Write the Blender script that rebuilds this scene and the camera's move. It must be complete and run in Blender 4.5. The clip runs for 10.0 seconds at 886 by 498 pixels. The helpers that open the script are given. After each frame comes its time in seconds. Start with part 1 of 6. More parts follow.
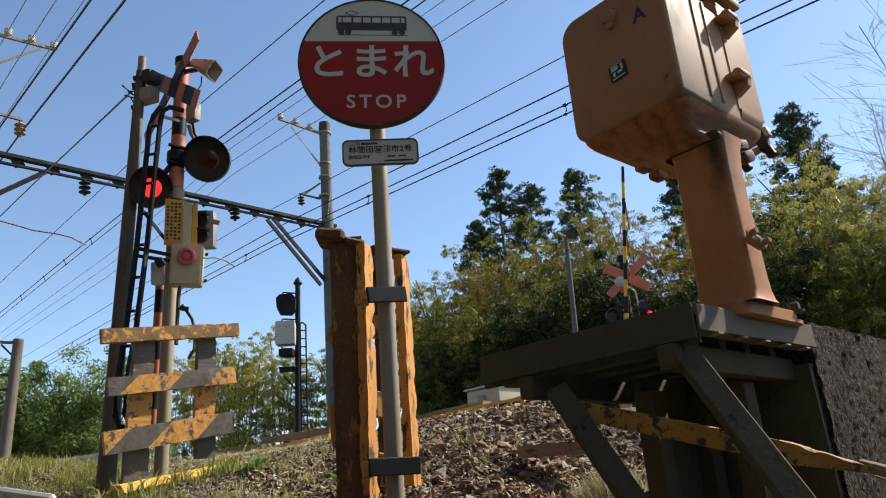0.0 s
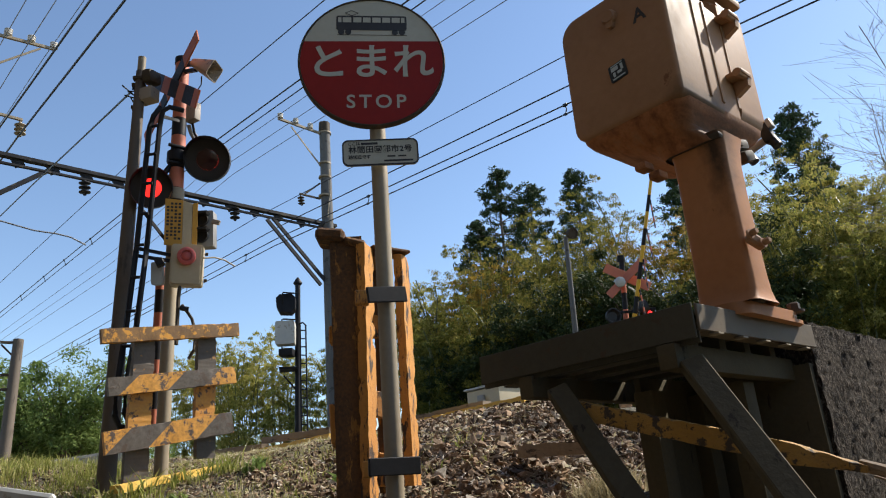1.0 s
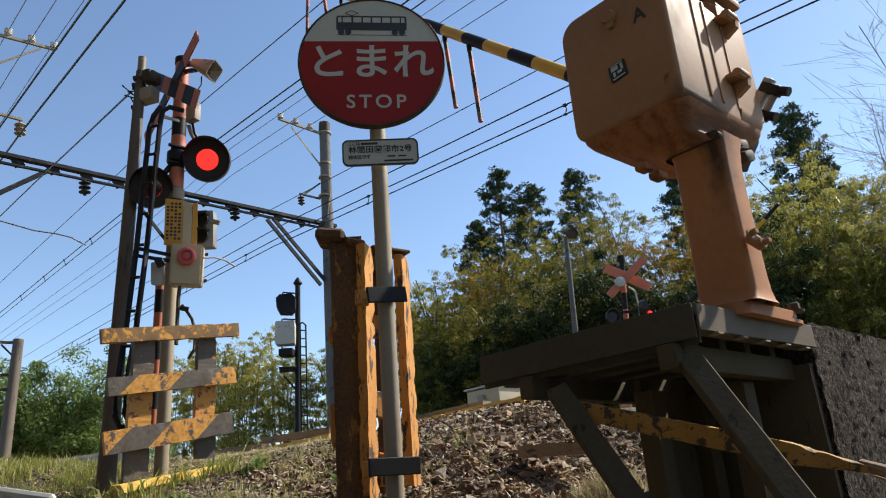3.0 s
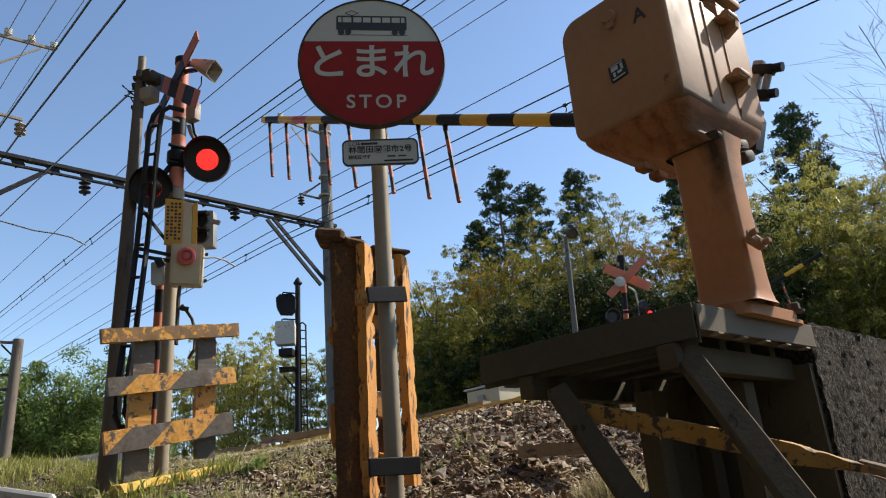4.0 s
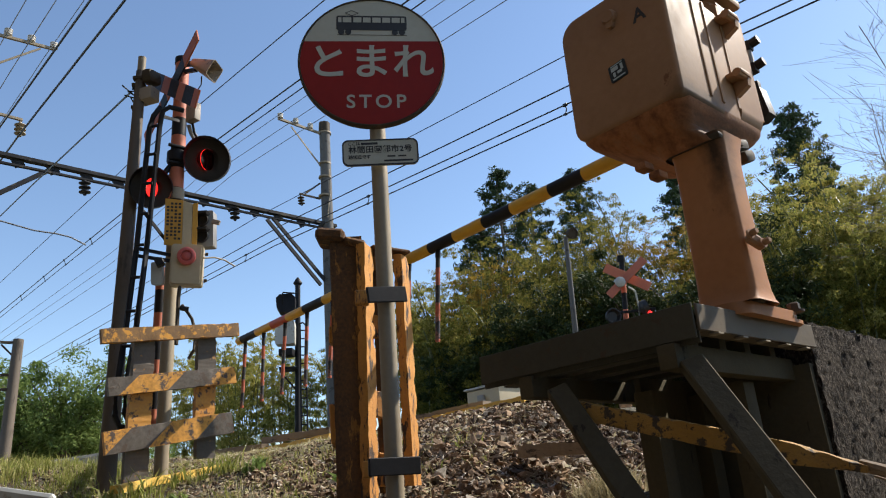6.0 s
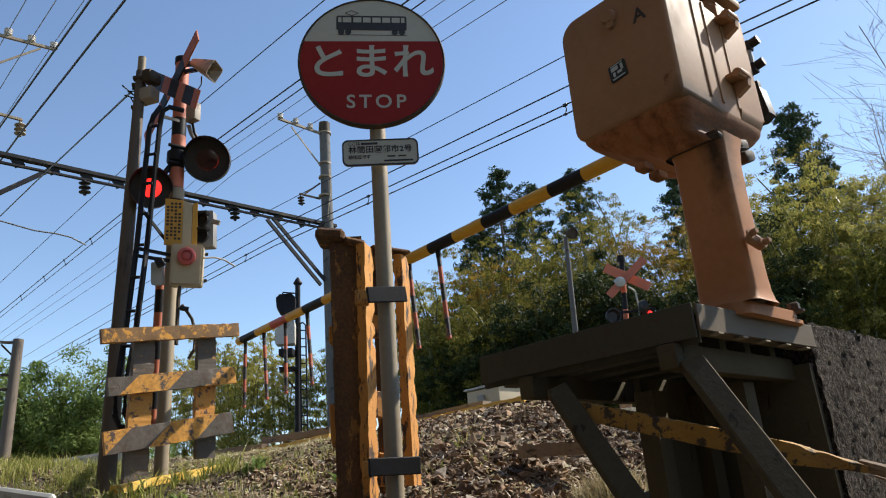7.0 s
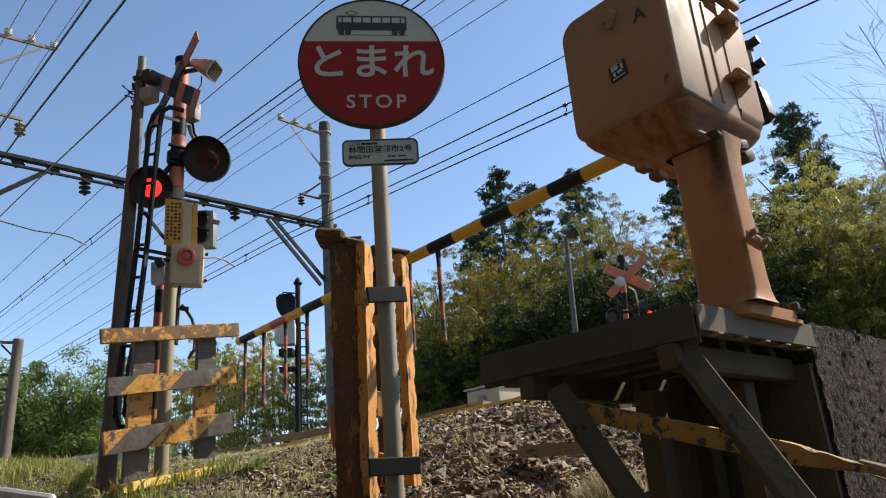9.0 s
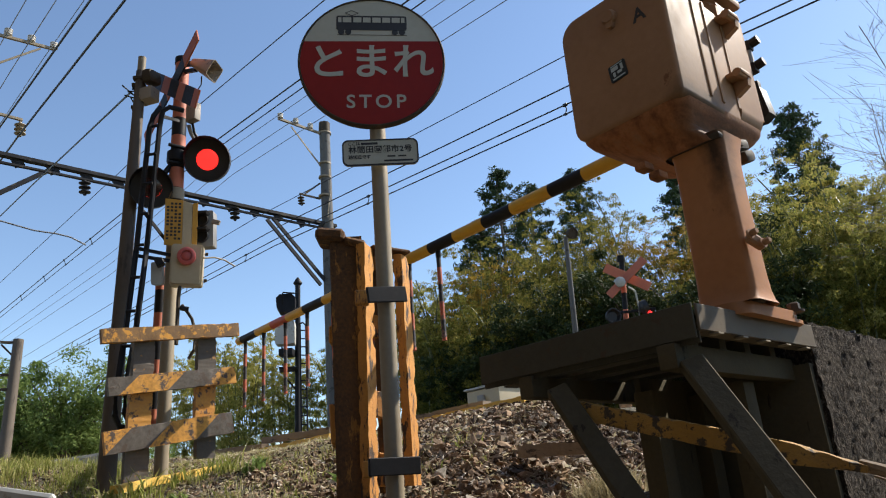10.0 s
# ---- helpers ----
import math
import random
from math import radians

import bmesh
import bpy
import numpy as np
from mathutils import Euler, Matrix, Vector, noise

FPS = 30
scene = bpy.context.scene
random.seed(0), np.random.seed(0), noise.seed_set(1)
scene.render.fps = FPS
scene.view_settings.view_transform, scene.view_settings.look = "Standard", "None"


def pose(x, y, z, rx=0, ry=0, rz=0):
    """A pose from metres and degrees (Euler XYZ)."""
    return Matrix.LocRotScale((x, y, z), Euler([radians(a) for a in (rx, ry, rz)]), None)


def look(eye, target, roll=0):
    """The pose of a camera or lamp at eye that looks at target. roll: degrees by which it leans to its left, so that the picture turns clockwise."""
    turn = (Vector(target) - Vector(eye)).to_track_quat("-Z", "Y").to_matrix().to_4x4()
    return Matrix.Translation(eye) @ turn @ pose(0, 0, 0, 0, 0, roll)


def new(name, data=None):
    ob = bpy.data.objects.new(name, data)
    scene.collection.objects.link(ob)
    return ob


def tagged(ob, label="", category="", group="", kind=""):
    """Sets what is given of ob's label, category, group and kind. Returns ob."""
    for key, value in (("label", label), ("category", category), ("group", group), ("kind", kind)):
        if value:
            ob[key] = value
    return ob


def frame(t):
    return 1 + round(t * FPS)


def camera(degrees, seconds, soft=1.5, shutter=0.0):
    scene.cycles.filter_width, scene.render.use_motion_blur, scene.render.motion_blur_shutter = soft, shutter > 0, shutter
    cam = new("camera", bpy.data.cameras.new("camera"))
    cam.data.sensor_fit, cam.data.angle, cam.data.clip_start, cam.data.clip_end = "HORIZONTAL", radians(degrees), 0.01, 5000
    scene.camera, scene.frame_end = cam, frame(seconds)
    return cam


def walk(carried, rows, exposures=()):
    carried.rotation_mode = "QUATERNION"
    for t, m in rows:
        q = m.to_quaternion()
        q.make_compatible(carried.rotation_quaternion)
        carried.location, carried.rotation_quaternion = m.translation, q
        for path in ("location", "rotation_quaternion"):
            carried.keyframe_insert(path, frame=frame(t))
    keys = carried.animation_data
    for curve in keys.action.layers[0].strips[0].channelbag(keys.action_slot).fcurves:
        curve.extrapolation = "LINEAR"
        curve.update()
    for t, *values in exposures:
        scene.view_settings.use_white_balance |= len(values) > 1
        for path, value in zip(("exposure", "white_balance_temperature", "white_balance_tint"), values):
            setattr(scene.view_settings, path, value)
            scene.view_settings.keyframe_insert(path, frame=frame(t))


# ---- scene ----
cam = camera(63.376, 10.0, soft=1.1)
EYE = pose(0, 0, 0, 109.229, 4.212, 49.265)
walk(cam, [(0, EYE), (10.0, EYE)])

# ---- daylight ----
SUN = Vector((0.31, 0.93, 0.90)).normalized()
world = bpy.data.worlds.new("sky")
world.use_nodes = True
scene.world = world
wn, wl = world.node_tree.nodes, world.node_tree.links
sky = wn.new("ShaderNodeTexSky")
sky.sky_type, sky.sun_disc = "NISHITA", False
sky.sun_elevation = math.asin(SUN.z)
sky.sun_rotation = math.atan2(SUN.x, SUN.y)
sky.air_density, sky.dust_density, sky.ozone_density = 1.0, 0.25, 2.2
wl.new(sky.outputs["Color"], wn["Background"].inputs["Color"])
wn["Background"].inputs["Strength"].default_value = 0.135
sun = new("sun", bpy.data.lights.new("sun", "SUN"))
sun.data.energy, sun.data.angle, sun.data.color = 5.6, radians(0.55), (1.0, 0.93, 0.82)
sun.matrix_world = look(SUN * 50, (0, 0, 0))
scene.view_settings.exposure = 0.58

# ---- materials ----
def mat(name, build):
    m = bpy.data.materials.new(name)
    m.use_nodes = True
    n, l = m.node_tree.nodes, m.node_tree.links
    build(n, l, n["Principled BSDF"])
    return m


def coords(n, kind="Object"):
    return n.new("ShaderNodeTexCoord").outputs[kind]


def noise_tex(n, l, vec, scale, detail=4.0, rough=0.6, stretch=None):
    if stretch:
        mp = n.new("ShaderNodeMapping")
        mp.inputs["Scale"].default_value = stretch
        l.new(vec, mp.inputs["Vector"])
        vec = mp.outputs["Vector"]
    t = n.new("ShaderNodeTexNoise")
    t.inputs["Scale"].default_value, t.inputs["Detail"].default_value, t.inputs["Roughness"].default_value = scale, detail, rough
    l.new(vec, t.inputs["Vector"])
    return t.outputs["Fac"]


def ramp(n, l, fac, stops, constant=False):
    r = n.new("ShaderNodeValToRGB")
    e = r.color_ramp.elements
    while len(e) < len(stops):
        e.new(0.5)
    for el, (p, c) in zip(e, stops):
        el.position, el.color = p, (*c, 1) if len(c) == 3 else c
    if constant:
        r.color_ramp.interpolation = "CONSTANT"
    l.new(fac, r.inputs["Fac"])
    return r.outputs["Color"]


def mix(n, l, fac, a, b, blend="MIX"):
    m = n.new("ShaderNodeMix")
    m.data_type, m.blend_type = "RGBA", blend
    for sock, v in ((m.inputs["Factor"], fac), (m.inputs["A"], a), (m.inputs["B"], b)):
        if isinstance(v, (int, float)):
            sock.default_value = v
        elif isinstance(v, tuple):
            sock.default_value = (*v, 1)
        else:
            l.new(v, sock)
    return m.outputs["Result"]


def bump(n, l, b, height, strength, distance):
    u = n.new("ShaderNodeBump")
    u.inputs["Strength"].default_value, u.inputs["Distance"].default_value = strength, distance
    l.new(height, u.inputs["Height"])
    l.new(u.outputs["Normal"], b.inputs["Normal"])


def worn(name, base, dark, wear, rough=0.6, metal=0.0, scale=6.0, amount=0.58, relief=0.3, vary=0.35, streak=None):
    """Painted or bare surface: mottled base, large stains, small chips that show another colour."""
    def build(n, l, b):
        v = coords(n)
        big = ramp(n, l, noise_tex(n, l, v, scale * 0.45, 5, stretch=streak), [(0.3, dark), (0.7, base)])
        fine = noise_tex(n, l, v, scale * 9, 4)
        c = mix(n, l, vary, big, ramp(n, l, fine, [(0.3, dark), (0.7, base)]))
        chip = ramp(n, l, noise_tex(n, l, v, scale * 2.2, 7, 0.7, streak), [(amount, (0, 0, 0)), (amount + 0.04, (1, 1, 1))])
        c = mix(n, l, chip, c, wear)
        l.new(c, b.inputs["Base Color"])
        rr = n.new("ShaderNodeMapRange")
        rr.inputs["To Min"].default_value, rr.inputs["To Max"].default_value = max(rough - 0.15, 0.05), min(rough + 0.2, 1)
        l.new(fine, rr.inputs["Value"])
        l.new(rr.outputs["Result"], b.inputs["Roughness"])
        b.inputs["Metallic"].default_value = metal
        bump(n, l, b, fine, relief, 0.004)
    return mat(name, build)


def plain(name, color, rough=0.5, metal=0.0, glow=0.0):
    def build(n, l, b):
        v = coords(n)
        f = noise_tex(n, l, v, 30, 3)
        d = tuple(c * 0.75 for c in color)
        l.new(ramp(n, l, f, [(0.3, d), (0.7, color)]), b.inputs["Base Color"])
        b.inputs["Roughness"].default_value, b.inputs["Metallic"].default_value = rough, metal
        if glow:
            b.inputs["Emission Color"].default_value, b.inputs["Emission Strength"].default_value = (*color, 1), glow
    return mat(name, build)


M_orange = worn("salmon_paint", (0.37, 0.212, 0.115), (0.27, 0.145, 0.074), (0.19, 0.09, 0.046), 0.5, scale=3.0, amount=0.66, relief=0.12)
M_pedestal = worn("orange_brown_paint", (0.43, 0.195, 0.082), (0.31, 0.135, 0.055), (0.17, 0.072, 0.032), 0.55, scale=3.5, amount=0.62, relief=0.15, streak=(1, 1, 0.5))
def oil_stain(m, at, reach, color=(0.045, 0.032, 0.022), strength=0.92):
    """A ragged oil stain about a place on a painted casting, with drawn-out edges."""
    n, l = m.node_tree.nodes, m.node_tree.links
    b = n["Principled BSDF"]
    v = coords(n)
    mp = n.new("ShaderNodeMapping")
    mp.vector_type = "TEXTURE"
    mp.inputs["Location"].default_value, mp.inputs["Scale"].default_value = at, reach
    l.new(v, mp.inputs["Vector"])
    far = n.new("ShaderNodeVectorMath")
    far.operation = "LENGTH"
    l.new(mp.outputs["Vector"], far.inputs[0])
    rag = n.new("ShaderNodeMath")
    rag.operation = "MULTIPLY_ADD"
    l.new(noise_tex(n, l, v, 16, 6, 0.65, (1.2, 0.35, 0.8)), rag.inputs[0])
    rag.inputs[1].default_value = 1.5
    l.new(far.outputs["Value"], rag.inputs[2])
    fac = ramp(n, l, rag.outputs[0], [(0.0, (strength,) * 3), (0.45, (strength,) * 3), (0.98, (0, 0, 0))])
    scale = n.new("ShaderNodeMath")
    scale.operation = "MULTIPLY"
    scale.inputs[1].default_value = 0.5
    l.new(rag.outputs[0], scale.inputs[0])
    l.new(scale.outputs[0], fac.node.inputs["Fac"])
    old = b.inputs["Base Color"].links[0].from_socket
    l.new(mix(n, l, fac, old, color), b.inputs["Base Color"])


def build_belly(n, l, b):
    """Salmon paint under drawn-out rust."""
    v = coords(n)
    drawn = noise_tex(n, l, v, 13, 6, 0.65, (1.3, 0.32, 1.3))
    fine = noise_tex(n, l, v, 60, 4)
    c = ramp(n, l, drawn, [(0.32, (0.17, 0.066, 0.03)), (0.55, (0.36, 0.15, 0.064)), (0.75, (0.33, 0.18, 0.10))])
    l.new(mix(n, l, 0.3, c, ramp(n, l, fine, [(0.3, (0.4, 0.4, 0.4)), (0.7, (1, 1, 1))]), "MULTIPLY"), b.inputs["Base Color"])
    b.inputs["Roughness"].default_value = 0.7
    bump(n, l, b, fine, 0.25, 0.004)


M_rust_orange = mat("stained_salmon_paint", build_belly)
oil_stain(M_rust_orange, (-1.13, 2.66, 1.29), (0.16, 0.34, 0.14), (0.05, 0.034, 0.022))
oil_stain(M_orange, (-1.12, 2.45, 1.375), (0.10, 0.26, 0.08), (0.06, 0.046, 0.03), 0.75)
oil_stain(M_pedestal, (-1.13, 2.45, 1.20), (0.055, 0.12, 0.26), (0.035, 0.026, 0.018))
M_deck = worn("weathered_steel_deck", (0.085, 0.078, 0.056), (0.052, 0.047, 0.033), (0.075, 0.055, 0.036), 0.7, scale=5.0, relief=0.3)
# coloured lighter than the deck steel, as the side that faces the sun
M_fascia = worn("sun_toned_grey_fascia", (0.165, 0.128, 0.086), (0.105, 0.08, 0.052), (0.07, 0.046, 0.028), 0.6, scale=4.0, amount=0.66, relief=0.2)
M_dark_steel = worn("dark_brown_steel", (0.078, 0.060, 0.041), (0.042, 0.033, 0.023), (0.10, 0.064, 0.038), 0.6, scale=6.0, relief=0.3)
M_old_timber = worn("grey_brown_old_timber", (0.105, 0.086, 0.050), (0.058, 0.047, 0.028), (0.035, 0.028, 0.018), 0.85, scale=6.0, amount=0.62, relief=0.35, streak=(1, 1, 0.2))
M_black = worn("black_paint", (0.022, 0.022, 0.024), (0.012, 0.012, 0.013), (0.06, 0.05, 0.045), 0.45, scale=8.0, amount=0.7, relief=0.15)
M_galv = worn("galvanised_tube", (0.30, 0.245, 0.16), (0.20, 0.155, 0.10), (0.13, 0.07, 0.035), 0.6, 0.0, 5.0, 0.66, 0.15, streak=(1, 1, 0.25))
M_concrete_pole = worn("grey_pole_concrete", (0.125, 0.122, 0.115), (0.08, 0.078, 0.074), (0.055, 0.053, 0.05), 0.85, scale=2.0, relief=0.3)
M_brown_pole = worn("brown_weathered_pole", (0.13, 0.102, 0.075), (0.07, 0.054, 0.04), (0.05, 0.038, 0.03), 0.75, scale=3.0, relief=0.3, streak=(1, 1, 0.2))
M_beam = worn("rusty_amber_beam", (0.60, 0.27, 0.045), (0.36, 0.145, 0.025), (0.045, 0.025, 0.014), 0.7, scale=11.0, amount=0.55, relief=0.8, streak=(1, 1, 0.3))
M_sign_white = worn("sign_white", (0.46, 0.45, 0.375), (0.38, 0.37, 0.30), (0.31, 0.29, 0.23), 0.4, scale=5.0, amount=0.72, relief=0.05)
M_sign_red = worn("sign_red", (0.27, 0.022, 0.018), (0.21, 0.018, 0.016), (0.16, 0.022, 0.018), 0.4, scale=5.0, amount=0.7, relief=0.05)
M_ink = plain("black_ink", (0.02, 0.02, 0.02), 0.5)
M_red_board = worn("faded_red_board", (0.52, 0.15, 0.075), (0.40, 0.11, 0.055), (0.26, 0.10, 0.07), 0.6, scale=7.0, amount=0.66, relief=0.2)
M_box_cream = worn("cream_box_paint", (0.47, 0.39, 0.255), (0.38, 0.31, 0.20), (0.25, 0.17, 0.10), 0.5, scale=6.0, amount=0.7, relief=0.1)
M_box_yellow = worn("signal_yellow_paint", (0.54, 0.28, 0.03), (0.42, 0.21, 0.028), (0.25, 0.15, 0.04), 0.5, scale=7.0, amount=0.68, relief=0.1)
M_speaker = worn("beige_horn", (0.32, 0.27, 0.21), (0.22, 0.18, 0.14), (0.12, 0.09, 0.07), 0.6, scale=7.0, relief=0.1)
M_porcelain = plain("white_porcelain", (0.72, 0.71, 0.68), 0.25)
M_wire = plain("dark_wire", (0.03, 0.03, 0.032), 0.5, 0.3)
M_wire_pale = plain("grey_wire", (0.20, 0.21, 0.23), 0.5, 0.2)
M_steel_beam = worn("black_steel_truss", (0.035, 0.035, 0.038), (0.02, 0.02, 0.022), (0.07, 0.06, 0.05), 0.55, scale=2.0, relief=0.1)
M_cabinet = worn("pale_cabinet_paint", (0.46, 0.46, 0.42), (0.36, 0.36, 0.33), (0.25, 0.22, 0.18), 0.6, scale=2.0, relief=0.1)
M_lit = plain("lit_red_lamp", (1.0, 0.022, 0.018), 0.3, 0, 1.3)
M_lens = plain("dark_red_lens", (0.03, 0.004, 0.004), 0.2)
M_rubber = plain("black_rubber", (0.02, 0.02, 0.02), 0.6)


def build_roughwall(n, l, b):
    v = coords(n)
    big = noise_tex(n, l, v, 3.0, 6, 0.65)
    fine = noise_tex(n, l, v, 95, 6, 0.75, (1, 1, 0.5))
    c = ramp(n, l, fine, [(0.36, (0.014, 0.011, 0.008)), (0.52, (0.065, 0.05, 0.038)), (0.64, (0.34, 0.28, 0.22))])
    l.new(mix(n, l, 0.4, c, ramp(n, l, big, [(0.35, (0.018, 0.014, 0.010)), (0.7, (0.06, 0.046, 0.034))])), b.inputs["Base Color"])
    b.inputs["Roughness"].default_value = 0.95
    bump(n, l, b, fine, 1.0, 0.03)


M_roughwall = mat("rough_weathered_concrete", build_roughwall)


def build_ground(n, l, b):
    v = coords(n)
    big = noise_tex(n, l, v, 0.9, 5)
    fine = noise_tex(n, l, v, 45, 5, 0.7)
    soil = ramp(n, l, fine, [(0.3, (0.035, 0.03, 0.024)), (0.52, (0.11, 0.095, 0.075)), (0.72, (0.34, 0.305, 0.25))])
    grass = ramp(n, l, fine, [(0.3, (0.08, 0.075, 0.035)), (0.7, (0.26, 0.23, 0.12))])
    l.new(mix(n, l, ramp(n, l, big, [(0.45, (0, 0, 0)), (0.6, (1, 1, 1))]), soil, grass), b.inputs["Base Color"])
    b.inputs["Roughness"].default_value = 0.95
    bump(n, l, b, fine, 0.8, 0.03)


M_ground = mat("gravelly_soil", build_ground)


def build_stone(n, l, b):
    v = coords(n)
    isl = n.new("ShaderNodeNewGeometry").outputs["Random Per Island"]
    obj = n.new("ShaderNodeObjectInfo").outputs["Random"]
    s = n.new("ShaderNodeMath")
    s.operation = "ADD"
    l.new(isl, s.inputs[0]), l.new(obj, s.inputs[1])
    fr = n.new("ShaderNodeMath")
    fr.operation = "FRACT"
    l.new(s.outputs[0], fr.inputs[0])
    tone = ramp(n, l, fr.outputs[0], [(0.0, (0.06, 0.041, 0.028)), (0.35, (0.17, 0.115, 0.075)), (0.6, (0.32, 0.215, 0.135)), (0.85, (0.34, 0.28, 0.21)), (1.0, (0.56, 0.50, 0.41))])
    fine = noise_tex(n, l, v, 60, 5)
    l.new(mix(n, l, 0.6, tone, ramp(n, l, fine, [(0.3, (0.4, 0.36, 0.32)), (0.7, (1, 1, 1))]), "MULTIPLY"), b.inputs["Base Color"])
    b.inputs["Roughness"].default_value = 0.85
    bump(n, l, b, fine, 0.5, 0.006)


M_stone = mat("brown_ballast", build_stone)
M_dark_floor = worn("dark_floor", (0.055, 0.053, 0.05), (0.035, 0.034, 0.032), (0.09, 0.085, 0.08), 0.9, scale=14, amount=0.64, relief=0.5)
M_dark_gravel = worn("fine_dark_gravel", (0.075, 0.07, 0.062), (0.035, 0.032, 0.028), (0.18, 0.165, 0.145), 0.9, scale=12, amount=0.64, relief=0.4)


def leaf_mat(name, cols, trans=0.35):
    def build(n, l, b):
        isl = n.new("ShaderNodeNewGeometry").outputs["Random Per Island"]
        big = noise_tex(n, l, coords(n), 0.55, 3)
        a = n.new("ShaderNodeMath")
        a.operation = "MULTIPLY_ADD"
        l.new(isl, a.inputs[0])
        a.inputs[1].default_value = 0.45
        l.new(big, a.inputs[2])
        c = ramp(n, l, a.outputs[0], [(0.35 + 0.6 * i / (len(cols) - 1), k) for i, k in enumerate(cols)])
        l.new(c, b.inputs["Base Color"])
        b.inputs["Roughness"].default_value, b.inputs["Specular IOR Level"].default_value = 0.6, 0.12
        t = n.new("ShaderNodeBsdfTranslucent")
        l.new(c, t.inputs["Color"])
        x = n.new("ShaderNodeMixShader")
        x.inputs[0].default_value = trans
        l.new(b.outputs[0], x.inputs[1]), l.new(t.outputs[0], x.inputs[2])
        l.new(x.outputs[0], n["Material Output"].inputs["Surface"])
    return mat(name, build)


M_bamboo = leaf_mat("bamboo_leaves", [(0.034, 0.042, 0.009), (0.085, 0.098, 0.017), (0.19, 0.18, 0.035), (0.32, 0.26, 0.055)], 0.5)
M_bamboo_pale = leaf_mat("pale_bamboo_leaves", [(0.11, 0.125, 0.026), (0.20, 0.215, 0.046), (0.33, 0.31, 0.078), (0.42, 0.355, 0.10)], 0.5)
M_bamboo_gold = leaf_mat("yellowing_bamboo_leaves", [(0.08, 0.08, 0.016), (0.18, 0.135, 0.022), (0.30, 0.19, 0.03), (0.40, 0.27, 0.055)], 0.45)
M_conifer = leaf_mat("conifer_needles", [(0.025, 0.045, 0.02), (0.045, 0.07, 0.03), (0.07, 0.10, 0.045)], 0.15)
M_broad = leaf_mat("fresh_green_leaves", [(0.07, 0.115, 0.028), (0.14, 0.20, 0.055), (0.24, 0.31, 0.10)], 0.5)
M_grass = leaf_mat("grass_blades", [(0.12, 0.15, 0.03), (0.25, 0.27, 0.065), (0.45, 0.40, 0.17)], 0.4)
M_dry = leaf_mat("dry_grass", [(0.22, 0.19, 0.10), (0.40, 0.34, 0.20), (0.55, 0.48, 0.30)], 0.3)
M_bark = worn("grey_bark", (0.16, 0.13, 0.10), (0.07, 0.055, 0.04), (0.05, 0.04, 0.03), 0.9, scale=4, relief=0.6)
M_culm = worn("bamboo_culm", (0.11, 0.13, 0.045), (0.06, 0.07, 0.025), (0.14, 0.12, 0.06), 0.5, scale=3, relief=0.1)


# weathered matt surfaces hardly shine
for m in (M_dark_steel, M_deck, M_roughwall, M_ground, M_stone, M_black, M_steel_beam, M_fascia, M_orange, M_pedestal, M_rust_orange, M_old_timber, M_sign_red, M_sign_white):
    m.node_tree.nodes["Principled BSDF"].inputs["Specular IOR Level"].default_value = 0.12


# ---- mesh helpers ----
def finish(name, bm, material, parent=None, label="", smooth=True):
    me = bpy.data.meshes.new(name)
    bm.to_mesh(me)
    bm.free()
    for m in (material if isinstance(material, (list, tuple)) else [material]):
        me.materials.append(m)
    if smooth:
        me.shade_smooth()
        me.set_sharp_from_angle(angle=radians(35))
    ob = new(name, me)
    ob.parent = parent
    return tagged(ob, label)


def part(name, bm, material, parent, label=""):
    return finish(name, bm, material, parent, label)


def thing(name, label, category, at=(0, 0, 0), group="", kind="", turn=(0, 0, 0)):
    ob = new(name)
    ob.empty_display_size = 0.1
    ob.matrix_basis = pose(*at, *turn)
    return tagged(ob, label, category, group, kind)


def box(bm, c, s, rot=(0, 0, 0), bevel=0.0, slot=0):
    """A box of size s about c, turned by degrees, with bevelled edges."""
    made = bmesh.ops.create_cube(bm, size=1.0, matrix=pose(*c, *rot) @ Matrix.Diagonal((*s, 1)))
    vs = made["verts"]
    fs = {f for v in vs for f in v.link_faces}
    for f in fs:
        f.material_index = slot
    if bevel:
        es = list({e for v in vs for e in v.link_edges})
        bmesh.ops.bevel(bm, geom=es, offset=bevel, segments=2, affect="EDGES", profile=0.6)
    return bm


def rod(bm, a, b, r0, r1=None, seg=12, slot=0):
    """A round bar from a to b."""
    a, b = Vector(a), Vector(b)
    d = b - a
    m = Matrix.Translation((a + b) / 2) @ d.to_track_quat("Z", "Y").to_matrix().to_4x4()
    made = bmesh.ops.create_cone(bm, cap_ends=True, segments=seg, radius1=r0, radius2=r0 if r1 is None else r1, depth=d.length, matrix=m)
    if slot:
        for f in {f for v in made["verts"] for f in v.link_faces}:
            f.material_index = slot
    return bm


def plank(bm, a, b, w, t, side=(0, 0, 1), bevel=0.004, slot=0):
    """A rectangular bar from a to b, w wide along side and t thick."""
    a, b, s = Vector(a), Vector(b), Vector(side)
    x = (b - a).normalized()
    y = (s - x * s.dot(x)).normalized()
    z = x.cross(y)
    m = Matrix((x, y, z)).transposed().to_4x4()
    m.translation = (a + b) / 2
    made = bmesh.ops.create_cube(bm, size=1.0, matrix=m @ Matrix.Diagonal(((b - a).length, w, t, 1)))
    vs = made["verts"]
    for f in {f for v in vs for f in v.link_faces}:
        f.material_index = slot
    if bevel:
        bmesh.ops.bevel(bm, geom=list({e for v in vs for e in v.link_edges}), offset=bevel, segments=1, affect="EDGES")
    return bm


